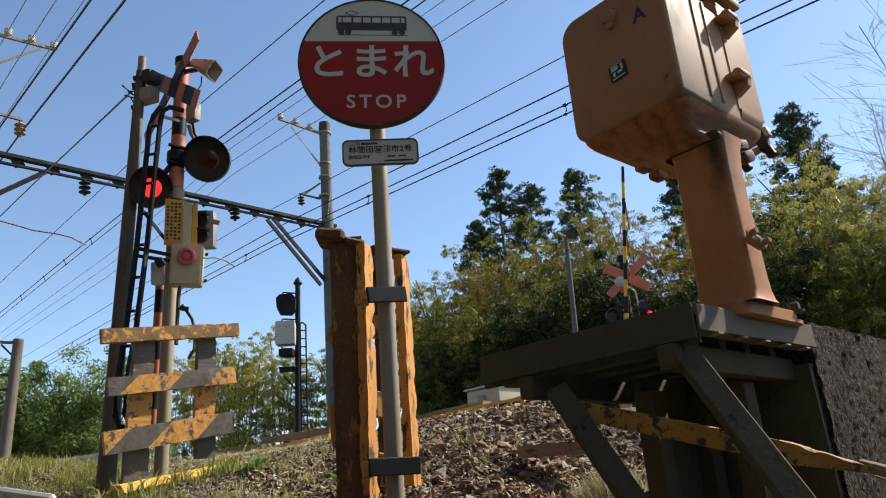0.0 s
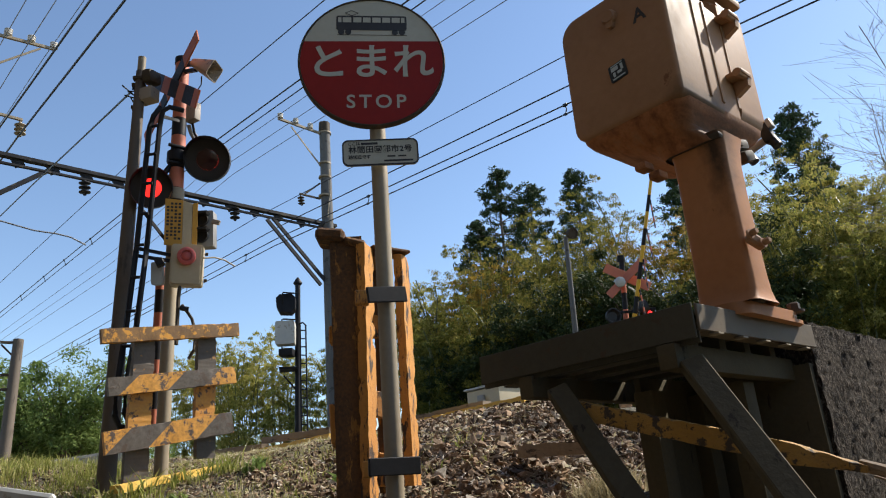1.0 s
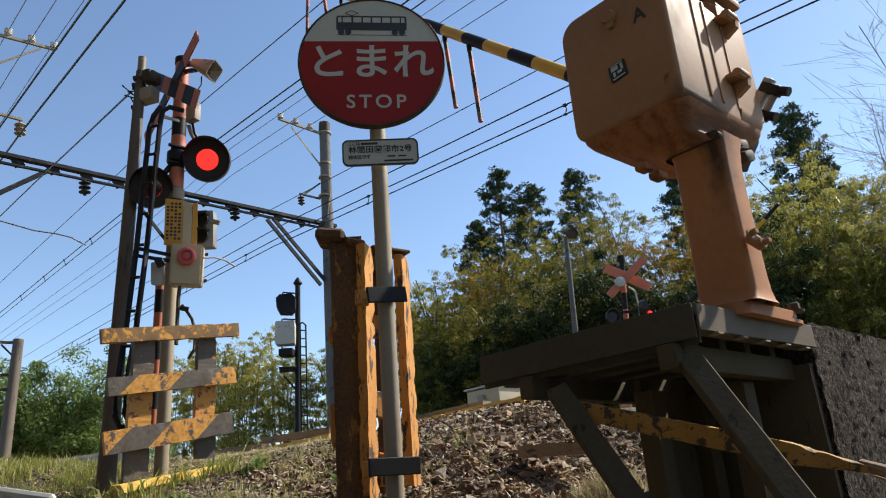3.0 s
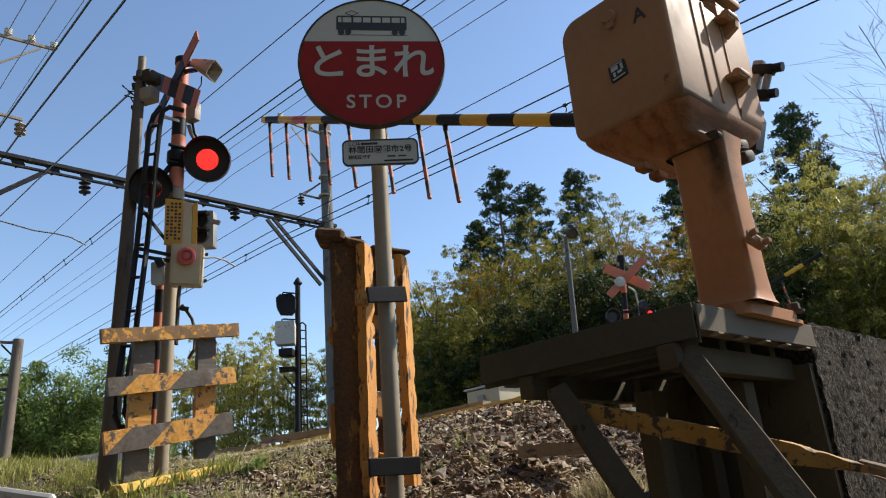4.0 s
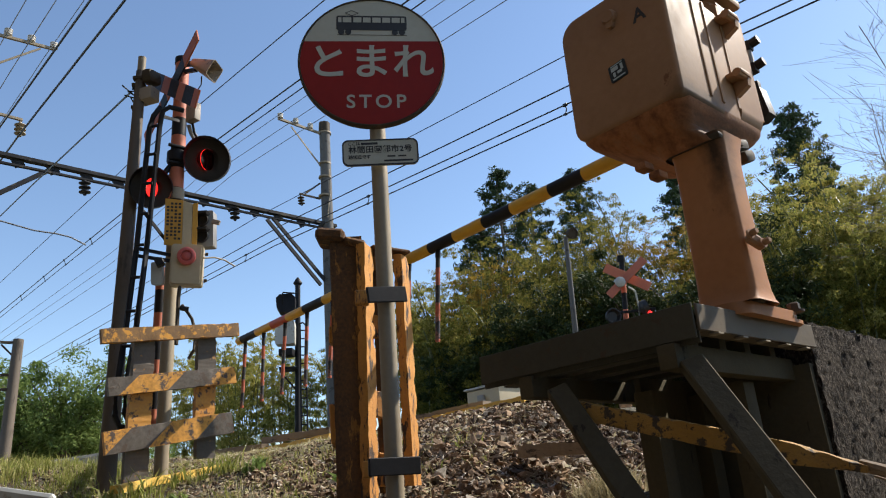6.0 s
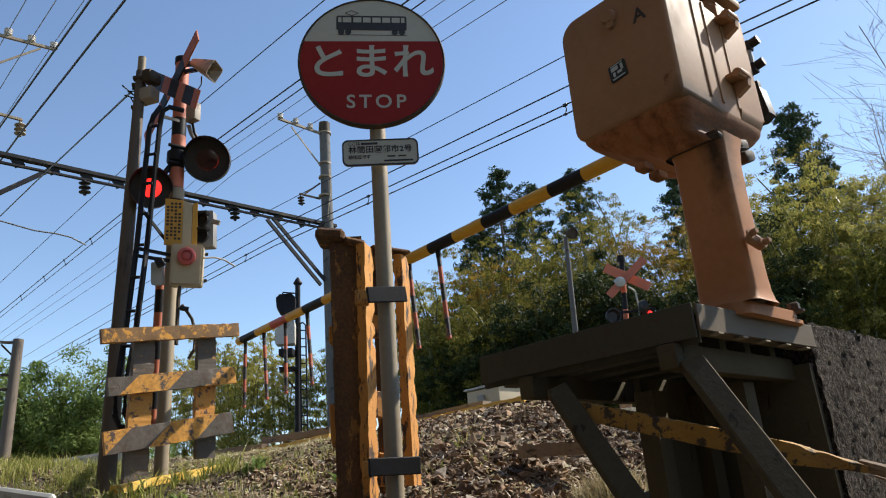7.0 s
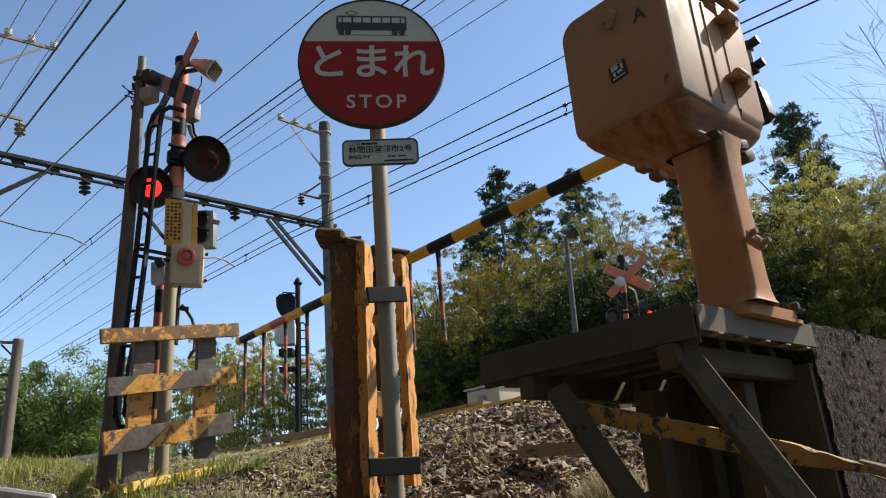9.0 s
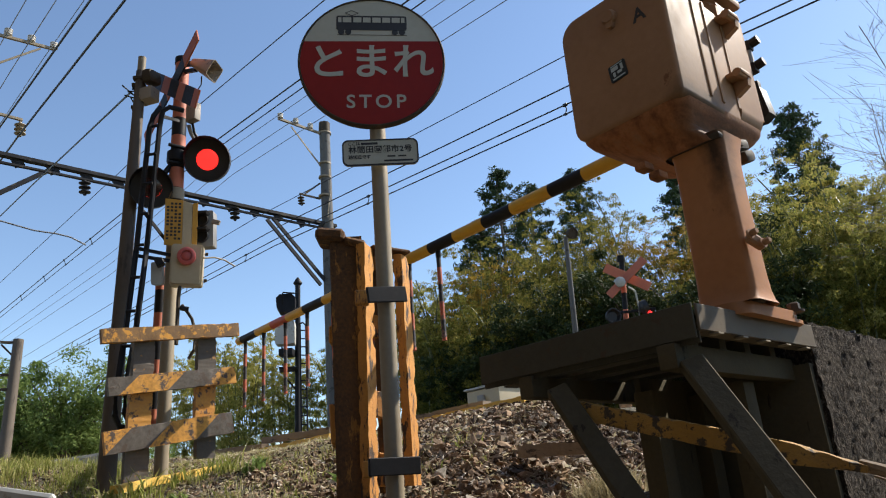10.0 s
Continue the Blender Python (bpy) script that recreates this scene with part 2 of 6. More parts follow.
def pipe(bm, pts, r, seg=8):
    """A bent tube along points."""
    pts = [Vector(p) for p in pts]
    rings = []
    for i, p in enumerate(pts):
        d = (pts[min(i + 1, len(pts) - 1)] - pts[max(i - 1, 0)]).normalized()
        q = d.to_track_quat("Z", "Y")
        rings.append([bm.verts.new(p + q @ Vector((r * math.cos(k * math.tau / seg), r * math.sin(k * math.tau / seg), 0))) for k in range(seg)])
    for a, b in zip(rings, rings[1:]):
        for k in range(seg):
            bm.faces.new((a[k], a[(k + 1) % seg], b[(k + 1) % seg], b[k]))
    bm.faces.new(rings[0][::-1]), bm.faces.new(rings[-1])
    return bm


def lathe(bm, m, profile, seg=24):
    """A turned shape about the local z of m: profile of (radius, height)."""
    rings = [[bm.verts.new(m @ Vector((r * math.cos(k * math.tau / seg), r * math.sin(k * math.tau / seg), h))) for k in range(seg)] for r, h in profile]
    for a, b in zip(rings, rings[1:]):
        for k in range(seg):
            bm.faces.new((a[k], a[(k + 1) % seg], b[(k + 1) % seg], b[k]))
    bm.faces.new(rings[0][::-1]), bm.faces.new(rings[-1])
    return bm


def slab(bm, outline, m, z0, z1, slot=0):
    """A flat outline of (x, y) made thick from z0 to z1, in the space of m."""
    lo = [bm.verts.new(m @ Vector((x, y, z0))) for x, y in outline]
    hi = [bm.verts.new(m @ Vector((x, y, z1))) for x, y in outline]
    fs = [bm.faces.new(lo[::-1]), bm.faces.new(hi)]
    k = len(lo)
    fs += [bm.faces.new((lo[i], lo[(i + 1) % k], hi[(i + 1) % k], hi[i])) for i in range(k)]
    for f in fs:
        f.material_index = slot
    return bm


def round_rect(w, h, r, seg=5, x=0, y=0):
    pts = []
    for cx, cy, a0 in ((w / 2 - r, h / 2 - r, 0), (-w / 2 + r, h / 2 - r, 90), (-w / 2 + r, -h / 2 + r, 180), (w / 2 - r, -h / 2 + r, 270)):
        pts += [(x + cx + r * math.cos(radians(a0 + 90 * i / seg)), y + cy + r * math.sin(radians(a0 + 90 * i / seg))) for i in range(seg + 1)]
    return pts


def facing(at, way, up=(0, 0, 1)):
    """A pose at a place whose local z looks along way and whose y is up."""
    z = Vector(way).normalized()
    x = Vector(up).cross(z).normalized()
    m = Matrix((x, z.cross(x), z)).transposed().to_4x4()
    m.translation = at
    return m


B = bmesh.new
SIZE = 0.82  # of the barrier machine, its deck, rail and the wall beside it, as drawn in metres below

# ---- ground ----
def lerp(x, pts):
    for (x0, y0), (x1, y1) in zip(pts, pts[1:]):
        if x <= x1:
            return y0 + (y1 - y0) * max(0.0, min(1.0, (x - x0) / (x1 - x0)))
    return pts[-1][1]


LEFT = [(-8, -0.5), (0.0, -0.25), (1.2, 0.075), (1.45, 0.15), (2.03, 0.27), (2.6, 0.38), (3.3, 0.50), (3.6, 0.52), (60, 0.52)]
MID = [(-8, -0.5), (0.8, -0.42), (1.3, -0.22), (1.75, -0.04), (2.3, 0.15), (2.7, 0.31), (3.15, 0.42), (3.55, 0.505), (60, 0.51)]
RIGHT = [(-8, -0.5), (1.0, -0.45), (1.9, -0.22), (2.3, -0.03), (3.5, 0.04), (4.3, 0.50), (60, 0.51)]
VERGE = [(-8, 0.1), (-1.0, 0.30), (0.6, 0.42), (2.0, 0.46), (3.3, 0.51), (60, 0.52)]


def height(x, y):
    """The bank that climbs from the camera's hollow to the railway level."""
    t = max(0.0, min(1.0, (-2.1 - x) / 0.9))
    h = lerp(y, MID) * t + lerp(y, RIGHT) * (1 - t)
    t = max(0.0, min(1.0, (-3.0 - x) / 1.3))
    h = lerp(y, LEFT) * t + h * (1 - t)
    far = max(0.0, min(1.0, (-4.95 - x) / 1.2))
    h = h * (1 - far) + max(h, lerp(y, VERGE)) * far
    bumpy = 0.05 * noise.noise(Vector((x * 1.3, y * 1.3, 0))) + 0.02 * noise.noise(Vector((x * 5, y * 5, 3)))
    wide = max(0.0, (y - 11.5)) * 0.10
    h += bumpy * (1 if y < 3.5 else 0.4) + min(wide, 3.0)
    # the hollow under the deck and outside the road's wall lies low
    u = max(0.0, min(1.0, (x + 1.50) / 0.3)) if y < 2.95 else max(0.0, min(1.0, (x + 1.70) / 0.3))
    return h * (1 - u) + min(h, -0.45 + bumpy) * u


def make_ground():
    bm = B()
    def steps(lo, hi, near0, near1, fine):
        out = list(np.arange(near0, near1, fine))
        s, v = fine, near1
        while v < hi:
            out.append(v)
            s *= 1.35
            v += s
        out.append(hi)
        s, v = fine, near0 - fine
        while v > lo:
            out.insert(0, v)
            s *= 1.35
            v -= s
        out.insert(0, lo)
        return out
    xs, ys = steps(-600, 600, -9.0, 1.5, 0.08), steps(-600, 600, 0.0, 4.4, 0.08)
    grid = [[bm.verts.new((x, y, height(x, y))) for x in xs] for y in ys]
    for a, b in zip(grid, grid[1:]):
        for i in range(len(xs) - 1):
            bm.faces.new((a[i], a[i + 1], b[i + 1], b[i]))
    tagged(finish("ground", bm, M_ground), "gravelly soil bank with patches of dry grass", "ground", kind="structure")


make_ground()


def rock(seed, s):
    """One angular broken stone."""
    rng = random.Random(seed)
    bm = B()
    pts = [Vector((rng.gauss(0, 1), rng.gauss(0, 1), rng.gauss(0, 1))).normalized() for _ in range(13)]
    for p in pts:
        bm.verts.new((p.x * s * rng.uniform(0.6, 1.25), p.y * s * rng.uniform(0.5, 0.9), p.z * s * 0.36))
    r = bmesh.ops.convex_hull(bm, input=bm.verts)
    for v in [v for v in bm.verts if not v.link_faces]:
        bm.verts.remove(v)
    me = bpy.data.meshes.new("stone")
    bm.to_mesh(me)
    bm.free()
    me.materials.append(M_stone)
    return me


STONES = [rock(i, 0.05) for i in range(14)]


def joined_stones(name, count, area, size, label, parent=None, material=None):
    """Loose stones too many to count, in one mesh. area: function of the random source to (x, y)."""
    rng = random.Random(5 + count)
    vs, fs = [], []
    flat = 0.7
    shapes = [([v.co.copy() for v in me.vertices], [tuple(p.vertices) for p in me.polygons]) for me in STONES]
    for _ in range(count):
        x, y = area(rng)
        co, po = rng.choice(shapes)
        k = size * rng.uniform(0.5, 1.5) / 0.05
        m = Matrix.Translation((x, y, height(x, y) + rng.uniform(-0.1, 0.35) * size)) @ Euler((rng.gauss(0, flat), rng.gauss(0, flat), rng.uniform(0, 6))).to_matrix().to_4x4()
        o = len(vs)
        vs += [tuple(m @ (c * k)) for c in co]
        fs += [tuple(i + o for i in p) for p in po]
    me = bpy.data.meshes.new(name)
    me.from_pydata(vs, [], fs)
    me.materials.append(material or M_stone)
    ob = new(name, me)
    ob.parent = parent
    return tagged(ob, label, "" if parent else "ballast stones", kind="stuff")


def make_ballast():
    heap = thing("ballast_heap", "heap of brown and grey broken ballast stones on the bank", "stones")
    rng = random.Random(77)
    for i in range(300):
        x, y = rng.uniform(-3.5, -2.0), 2.1 + 1.45 * rng.random()
        s = new("stone", rng.choice(STONES))
        s.parent = heap
        k = rng.choice((0.4, 0.5, 0.6, 0.75, 1.0))
        s.matrix_basis = Matrix.Translation((x, y, height(x, y) + 0.004 + 0.014 * k)) @ Euler((rng.gauss(0.1, 0.5), rng.gauss(0, 0.5), rng.uniform(0, 6))).to_matrix().to_4x4() @ Matrix.Diagonal((k, k, k, 1))
    rest = joined_stones("stone_rest", 13000, lambda r: (r.uniform(-4.0, -1.75), 1.9 + 1.75 * r.random()), 0.023, "", heap)
    joined_stones("ballast_shoulder", 5200, lambda r: (r.uniform(-10.5, -3.6), r.uniform(3.1, 3.85)), 0.036, "dark broken stones along the railway edge")
    joined_stones("dark_gravel", 5000, lambda r: (r.gauss(-3.35, 0.28), r.gauss(2.75, 0.22)), 0.012, "patch of fine dark gravel beside the stones", None, M_dark_gravel)
    joined_stones("gravel", 20000, lambda r: (r.uniform(-7.5, -1.9), r.uniform(1.0, 3.3)), 0.0125, "fine grey gravel on the bank")


make_ballast()


def make_road():
    """Rough retaining wall of the road, beside the deck."""
    bm = B()
    rng = random.Random(8)
    ys = np.arange(2.985, 7.0, 0.016)
    zs = np.arange(-0.7, 0.58, 0.016)
    grid = [[bm.verts.new((-1.155 + 0.005 * noise.noise(Vector((0, y * 26, z * 11))) + 0.005 * noise.noise(Vector((7, y * 60, z * 38))) + 0.004 * rng.uniform(-1, 1), y, z + 0.004 * rng.uniform(-1, 1))) for z in zs] for y in ys]
    for a, b in zip(grid, grid[1:]):
        for i in range(len(zs) - 1):
            bm.faces.new((a[i], b[i], b[i + 1], a[i + 1]))
    top = [bm.verts.new((-1.75, y, 0.57)) for y in ys]
    for i in range(len(ys) - 1):
        bm.faces.new((grid[i][-1], grid[i + 1][-1], top[i + 1], top[i]))
    back = [bm.verts.new((-1.75, ys[0], z)) for z in zs]
    for i in range(len(zs) - 1):
        bm.faces.new((grid[0][i], grid[0][i + 1], back[i + 1], back[i]))
    wall = finish("wall_road", bm, M_roughwall)
    wall.scale = (SIZE, SIZE, SIZE)
    tagged(wall, "rough weathered concrete retaining wall of the road", "wall", kind="structure")


make_road()


def make_sky_blocking_walls():
    """Unseen dark walls added behind the camera to shade the hollow from open sky."""
    bm = B()
    box(bm, (-3.5, -2.6, 4.2), (15.0, 0.25, 9.6))
    tagged(finish("wall_house_side", bm, M_dark_steel, smooth=False), "unseen tall dark wall added to block sky light from behind", "wall", kind="structure")
    # lower wall, also added out of view to cut the sky light
    bm = B()
    box(bm, (1.7, 1.8, 0.15), (0.2, 8.4, 1.5))
    tagged(finish("wall_garden", bm, M_dark_steel, smooth=False), "unseen low dark wall added to keep sky light off the hollow", "wall", kind="structure")


make_sky_blocking_walls()


def make_bounce_floor():
    # dark slab below the camera, added out of view to lower bounced light
    bm = B()
    box(bm, (-0.2, -0.75, -0.45), (3.4, 3.2, 0.12), bevel=0.02)
    tagged(finish("pavement", bm, M_dark_floor), "unseen dark floor slab added to cut light bounced off the ground", "pavement", kind="structure")


make_bounce_floor()

# ---- more materials and helpers ----
def striped(name, along, period, share, ca, cb, wear, offset=0.0):
    """Paint in two colours in stripes across a direction, chipped and dirty."""
    def build(n, l, b):
        v = coords(n)
        d = n.new("ShaderNodeVectorMath")
        d.operation = "DOT_PRODUCT"
        l.new(v, d.inputs[0])
        d.inputs[1].default_value = tuple(c / period for c in along)
        o = n.new("ShaderNodeMath")
        o.operation = "ADD"
        l.new(d.outputs["Value"], o.inputs[0])
        o.inputs[1].default_value = offset
        fr = n.new("ShaderNodeMath")
        fr.operation = "FRACT"
        l.new(o.outputs[0], fr.inputs[0])
        c = ramp(n, l, fr.outputs[0], [(0.0, ca), (share, cb)], True)
        fine = noise_tex(n, l, v, 40, 5)
        c = mix(n, l, 0.7, c, ramp(n, l, fine, [(0.3, (0.38, 0.34, 0.30)), (0.62, (1, 1, 1))]), "MULTIPLY")
        chip = ramp(n, l, noise_tex(n, l, v, 15, 8, 0.75), [(0.535, (0, 0, 0)), (0.575, (1, 1, 1))])
        l.new(mix(n, l, chip, c, wear), b.inputs["Base Color"])
        b.inputs["Roughness"].default_value = 0.6
        bump(n, l, b, chip, 0.3, 0.003)
    return mat(name, build)


M_fence = striped("striped_fence_paint", (0, 0.75, -0.66), 0.34, 0.55, (0.66, 0.30, 0.035), (0.105, 0.083, 0.06), (0.075, 0.045, 0.026), 0.35)
# flaking yellow paint, its colour lowered for the deck's shade on the rail
M_rail = worn("shade_dark_yellow_paint", (0.40, 0.22, 0.04), (0.22, 0.12, 0.03), (0.05, 0.035, 0.02), 0.8, scale=9, amount=0.52, relief=0.7)
M_fence_top = worn("worn_fence_board", (0.30, 0.15, 0.04), (0.07, 0.045, 0.026), (0.64, 0.29, 0.035), 0.7, scale=9, amount=0.53, relief=0.4)
M_fence_post = worn("dull_orange_post_paint", (0.62, 0.28, 0.035), (0.36, 0.16, 0.03), (0.08, 0.05, 0.03), 0.65, scale=8, amount=0.56, relief=0.4)
M_fence_dark = worn("grey_brown_post_paint", (0.13, 0.105, 0.08), (0.06, 0.046, 0.034), (0.36, 0.17, 0.04), 0.7, scale=8, amount=0.61, relief=0.3)
M_strap = striped("hanging_rod_tape", (0, 0, 1), 0.24, 0.5, (0.5, 0.11, 0.045), (0.03, 0.03, 0.032), (0.2, 0.1, 0.07))
M_arm_yellow = worn("barrier_yellow", (0.70, 0.40, 0.02), (0.58, 0.31, 0.02), (0.35, 0.2, 0.05), 0.45, scale=8, amount=0.7, relief=0.05)
M_arm_black = worn("barrier_black", (0.028, 0.028, 0.03), (0.016, 0.016, 0.017), (0.08, 0.07, 0.06), 0.45, scale=8, amount=0.72, relief=0.05)
M_arm_red = worn("barrier_red_tape", (0.52, 0.075, 0.04), (0.42, 0.06, 0.035), (0.3, 0.1, 0.06), 0.45, scale=8, amount=0.7, relief=0.05)
M_arm_black.node_tree.nodes["Principled BSDF"].inputs["Specular IOR Level"].default_value = 0.12
M_plate_blue = plain("dark_maker_plate", (0.018, 0.032, 0.042), 0.35, 0.3)
M_plate_pale = plain("pale_plate_marks", (0.45, 0.55, 0.58), 0.4)
M_lamp_inside = plain("lamp_hood_black", (0.015, 0.013, 0.013), 0.55)
M_button = worn("red_button_ring", (0.50, 0.10, 0.085), (0.40, 0.075, 0.065), (0.3, 0.1, 0.08), 0.4, scale=9, amount=0.7, relief=0.05)
M_flasher_grey = worn("grey_signal_box", (0.27, 0.265, 0.25), (0.19, 0.185, 0.175), (0.12, 0.1, 0.08), 0.5, scale=7, amount=0.68, relief=0.1)
M_timber = worn("split_old_timber", (0.30, 0.225, 0.15), (0.15, 0.11, 0.075), (0.07, 0.05, 0.035), 0.85, scale=7, amount=0.58, relief=0.6, streak=(0.3, 1, 1))
M_yellow_line = worn("yellow_edge_paint", (0.72, 0.47, 0.08), (0.60, 0.36, 0.06), (0.25, 0.18, 0.10), 0.65, scale=7, amount=0.62, relief=0.3)
M_roof = worn("zinc_roof_sheet", (0.36, 0.36, 0.35), (0.28, 0.28, 0.27), (0.3, 0.25, 0.2), 0.5, 0.3, 2.0, 0.7, 0.1)


def text(string, size, material, parent, m, name="lettering", bold=0.0, thick=0.0012, spacing=1.0):
    """Raised lettering in the built-in font, centred on m, as one mesh part."""
    cu = bpy.data.curves.new(name, "FONT")
    cu.body, cu.size, cu.align_x, cu.align_y = string, size, "CENTER", "CENTER"
    cu.extrude, cu.offset, cu.space_character, cu.resolution_u = thick, bold, spacing, 4
    tmp = bpy.data.objects.new(name, cu)
    scene.collection.objects.link(tmp)
    me = bpy.data.meshes.new_from_object(tmp.evaluated_get(bpy.context.evaluated_depsgraph_get()))
    bpy.data.objects.remove(tmp)
    me.name = name
    me.transform(m)
    me.materials.clear()
    me.materials.append(material)
    ob = new(name, me)
    ob.parent = parent
    return ob


def bolt(bm, at, way, r=0.02, h=0.025):
    m = facing(at, way, (0.1, 0.2, 1))
    lathe(bm, m, [(r * 1.5, 0), (r * 1.5, h * 0.25), (r * 1.5, h * 0.26)], 16)
    lathe(bm, m, [(r, h * 0.2), (r, h), (r * 0.8, h * 1.12)], 6)
    return bm


def chipped(bm, a, b, w, t, side, seed, bite=0.012, taper=0.0):
    """A long timber whose edges are split and uneven."""
    a, b, s = Vector(a), Vector(b), Vector(side)
    x = (b - a).normalized()
    y = (s - x * s.dot(x)).normalized()
    z = x.cross(y)
    n, rings = 46, []
    for i in range(n + 1):
        p = a.lerp(b, i / n)
        ww = w * (1 - taper * max(0.0, (i / n - 0.78) / 0.22))
        ring = []
        for k, (u, v) in enumerate(((-1, -1), (0, -1), (1, -1), (1, 0), (1, 1), (0, 1), (-1, 1), (-1, 0))):
            e = bite * max(0.0, noise.noise(Vector((i * 0.45, k * 3.1, seed)))) if abs(u) + abs(v) == 2 else 0.003 * noise.noise(Vector((i * 0.4, k, seed)))
            ring.append(bm.verts.new(p + y * (u * ww / 2 - u * e) + z * (v * t / 2 - v * e)))
        rings.append(ring)
    for p, q in zip(rings, rings[1:]):
        for k in range(8):
            bm.faces.new((p[k], p[(k + 1) % 8], q[(k + 1) % 8], q[k]))
    bm.faces.new(rings[0][::-1]), bm.faces.new(rings[-1])
    return bm


# ---- steel deck under the machine ----
def make_deck():
    d = thing("steel_deck", "weathered grey steel deck on braced timber legs beneath the barrier machine", "platform")
    d.scale = (SIZE, SIZE, SIZE)
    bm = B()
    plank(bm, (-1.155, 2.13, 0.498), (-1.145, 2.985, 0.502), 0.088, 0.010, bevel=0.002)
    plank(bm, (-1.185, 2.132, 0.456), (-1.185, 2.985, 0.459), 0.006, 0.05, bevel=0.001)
    part("fascia", bm, M_fascia, d, "grey fascia plate with its sunlit paleness put into the colour")
    bm = B()
    plank(bm, (-1.162, 2.122, 0.488), (-2.13, 2.09, 0.488), 0.115, 0.010, bevel=0.002)
    part("side_plate", bm, M_deck, d)
    bm = B()
    plank(bm, (-1.162, 2.14, 0.434), (-2.13, 2.108, 0.434), 0.006, 0.04, (0, 1, 0), bevel=0.001)
    part("side_flange", bm, M_deck, d)
    for i in range(5):
        bm = B()
        box(bm, (-1.645, 2.225 + i * 0.165, 0.520), (0.95, 0.118 if i % 2 else 0.128, 0.018), bevel=0.002)
        part("deck_plate", bm, M_deck, d)
    for y in (2.23, 2.42, 2.60, 2.80):
        bm = B()
        box(bm, (-1.67, y, 0.452), (0.87, 0.045, 0.055), bevel=0.003)
        box(bm, (-1.67, y, 0.424), (0.87, 0.075, 0.006), bevel=0.001)
        part("joist", bm, M_deck, d)
    for x in (-1.27, -1.90):
        bm = B()
        box(bm, (x, 2.53, 0.385), (0.07, 0.86, 0.085), bevel=0.006)
        part("bearer", bm, M_old_timber, d)
    for p in ((-1.60, 2.47), (-1.33, 2.66), (-1.62, 2.86)):
        bm = B()
        box(bm, (*p, -0.14), (0.085, 0.085, 0.95), bevel=0.006)
        part("leg", bm, M_old_timber, d)
    for a, b in (((-1.219, 2.152, 0.364), (-0.910, 2.044, -0.100)), ((-1.764, 2.119, 0.356), (-1.432, 2.048, -0.073))):
        bm = B()
        plank(bm, a, b, 0.105 if b[0] > -0.9 else 0.08, 0.05, (1, 0.8, 0), bevel=0.005)
        part("brace", bm, M_old_timber, d)
    # pale clips added in place of the sun spots under the fascia
    for i in range(5):
        bm = B()
        box(bm, (-1.150, 2.225 + i * 0.165, 0.447), (0.036, 0.034, 0.006), bevel=0.001)
        part("joist_clip", bm, M_galv, d, "bright clip added for the sun spots below the fascia")
    # boards added behind the legs to make the hollow's shade
    bm = B()
    box(bm, (-1.48, 2.965, -0.15), (0.62, 0.03, 1.1), bevel=0.004)
    box(bm, (-1.66, 2.72, -0.15), (0.03, 0.46, 1.1), bevel=0.004)
    part("back_board", bm, M_old_timber, d)


make_deck()


def make_rail():
    r = thing("wooden_rail", "splintered yellow-painted wooden rail beneath the deck", "rail")
    r.scale = (SIZE, SIZE, SIZE)
    bm = B()
    a, b = Vector((-1.702, 2.142, 0.275)), Vector((-0.826, 2.317, -0.009))
    chipped(bm, a, b, 0.066, 0.045, (0, 0, 1), 4.0, 0.018, 0.7)
    part("board", bm, M_rail, r, "yellow board with flaking paint")
    bm = B()
    c = Vector((-0.733, 2.285, -0.040))
    for k in range(4):
        o = Vector((0.004 * k, 0.01 * k, 0.012 - 0.011 * k))
        q = b.lerp(c, (1.0, 0.82, 0.6, 0.4)[k]) + o
        pipe(bm, [b + o * 1.2 - (c - b) * 0.2, b.lerp(q, 0.5) + o * 0.8, q], 0.011 - 0.002 * k, 5)
    part("splintered_end", bm, M_timber, r, "bare splintered end of the board")


make_rail()


# ---- barrier machine ----
def cover(w, h):
    """Outline of the cover: generous corners on one side, tight ones on the flank."""
    pts = []
    for cx, cy, r, a0 in ((w / 2, h / 2, 0.05, 0), (-w / 2, h / 2, 0.085, 90), (-w / 2, -h / 2, 0.065, 180), (w / 2, -h / 2, 0.03, 270)):
        ox, oy = cx - math.copysign(r, cx), cy - math.copysign(r, cy)
        pts += [(ox + r * math.cos(radians(a0 + 10 * i)), oy + r * math.sin(radians(a0 + 10 * i))) for i in range(10)]
    return pts


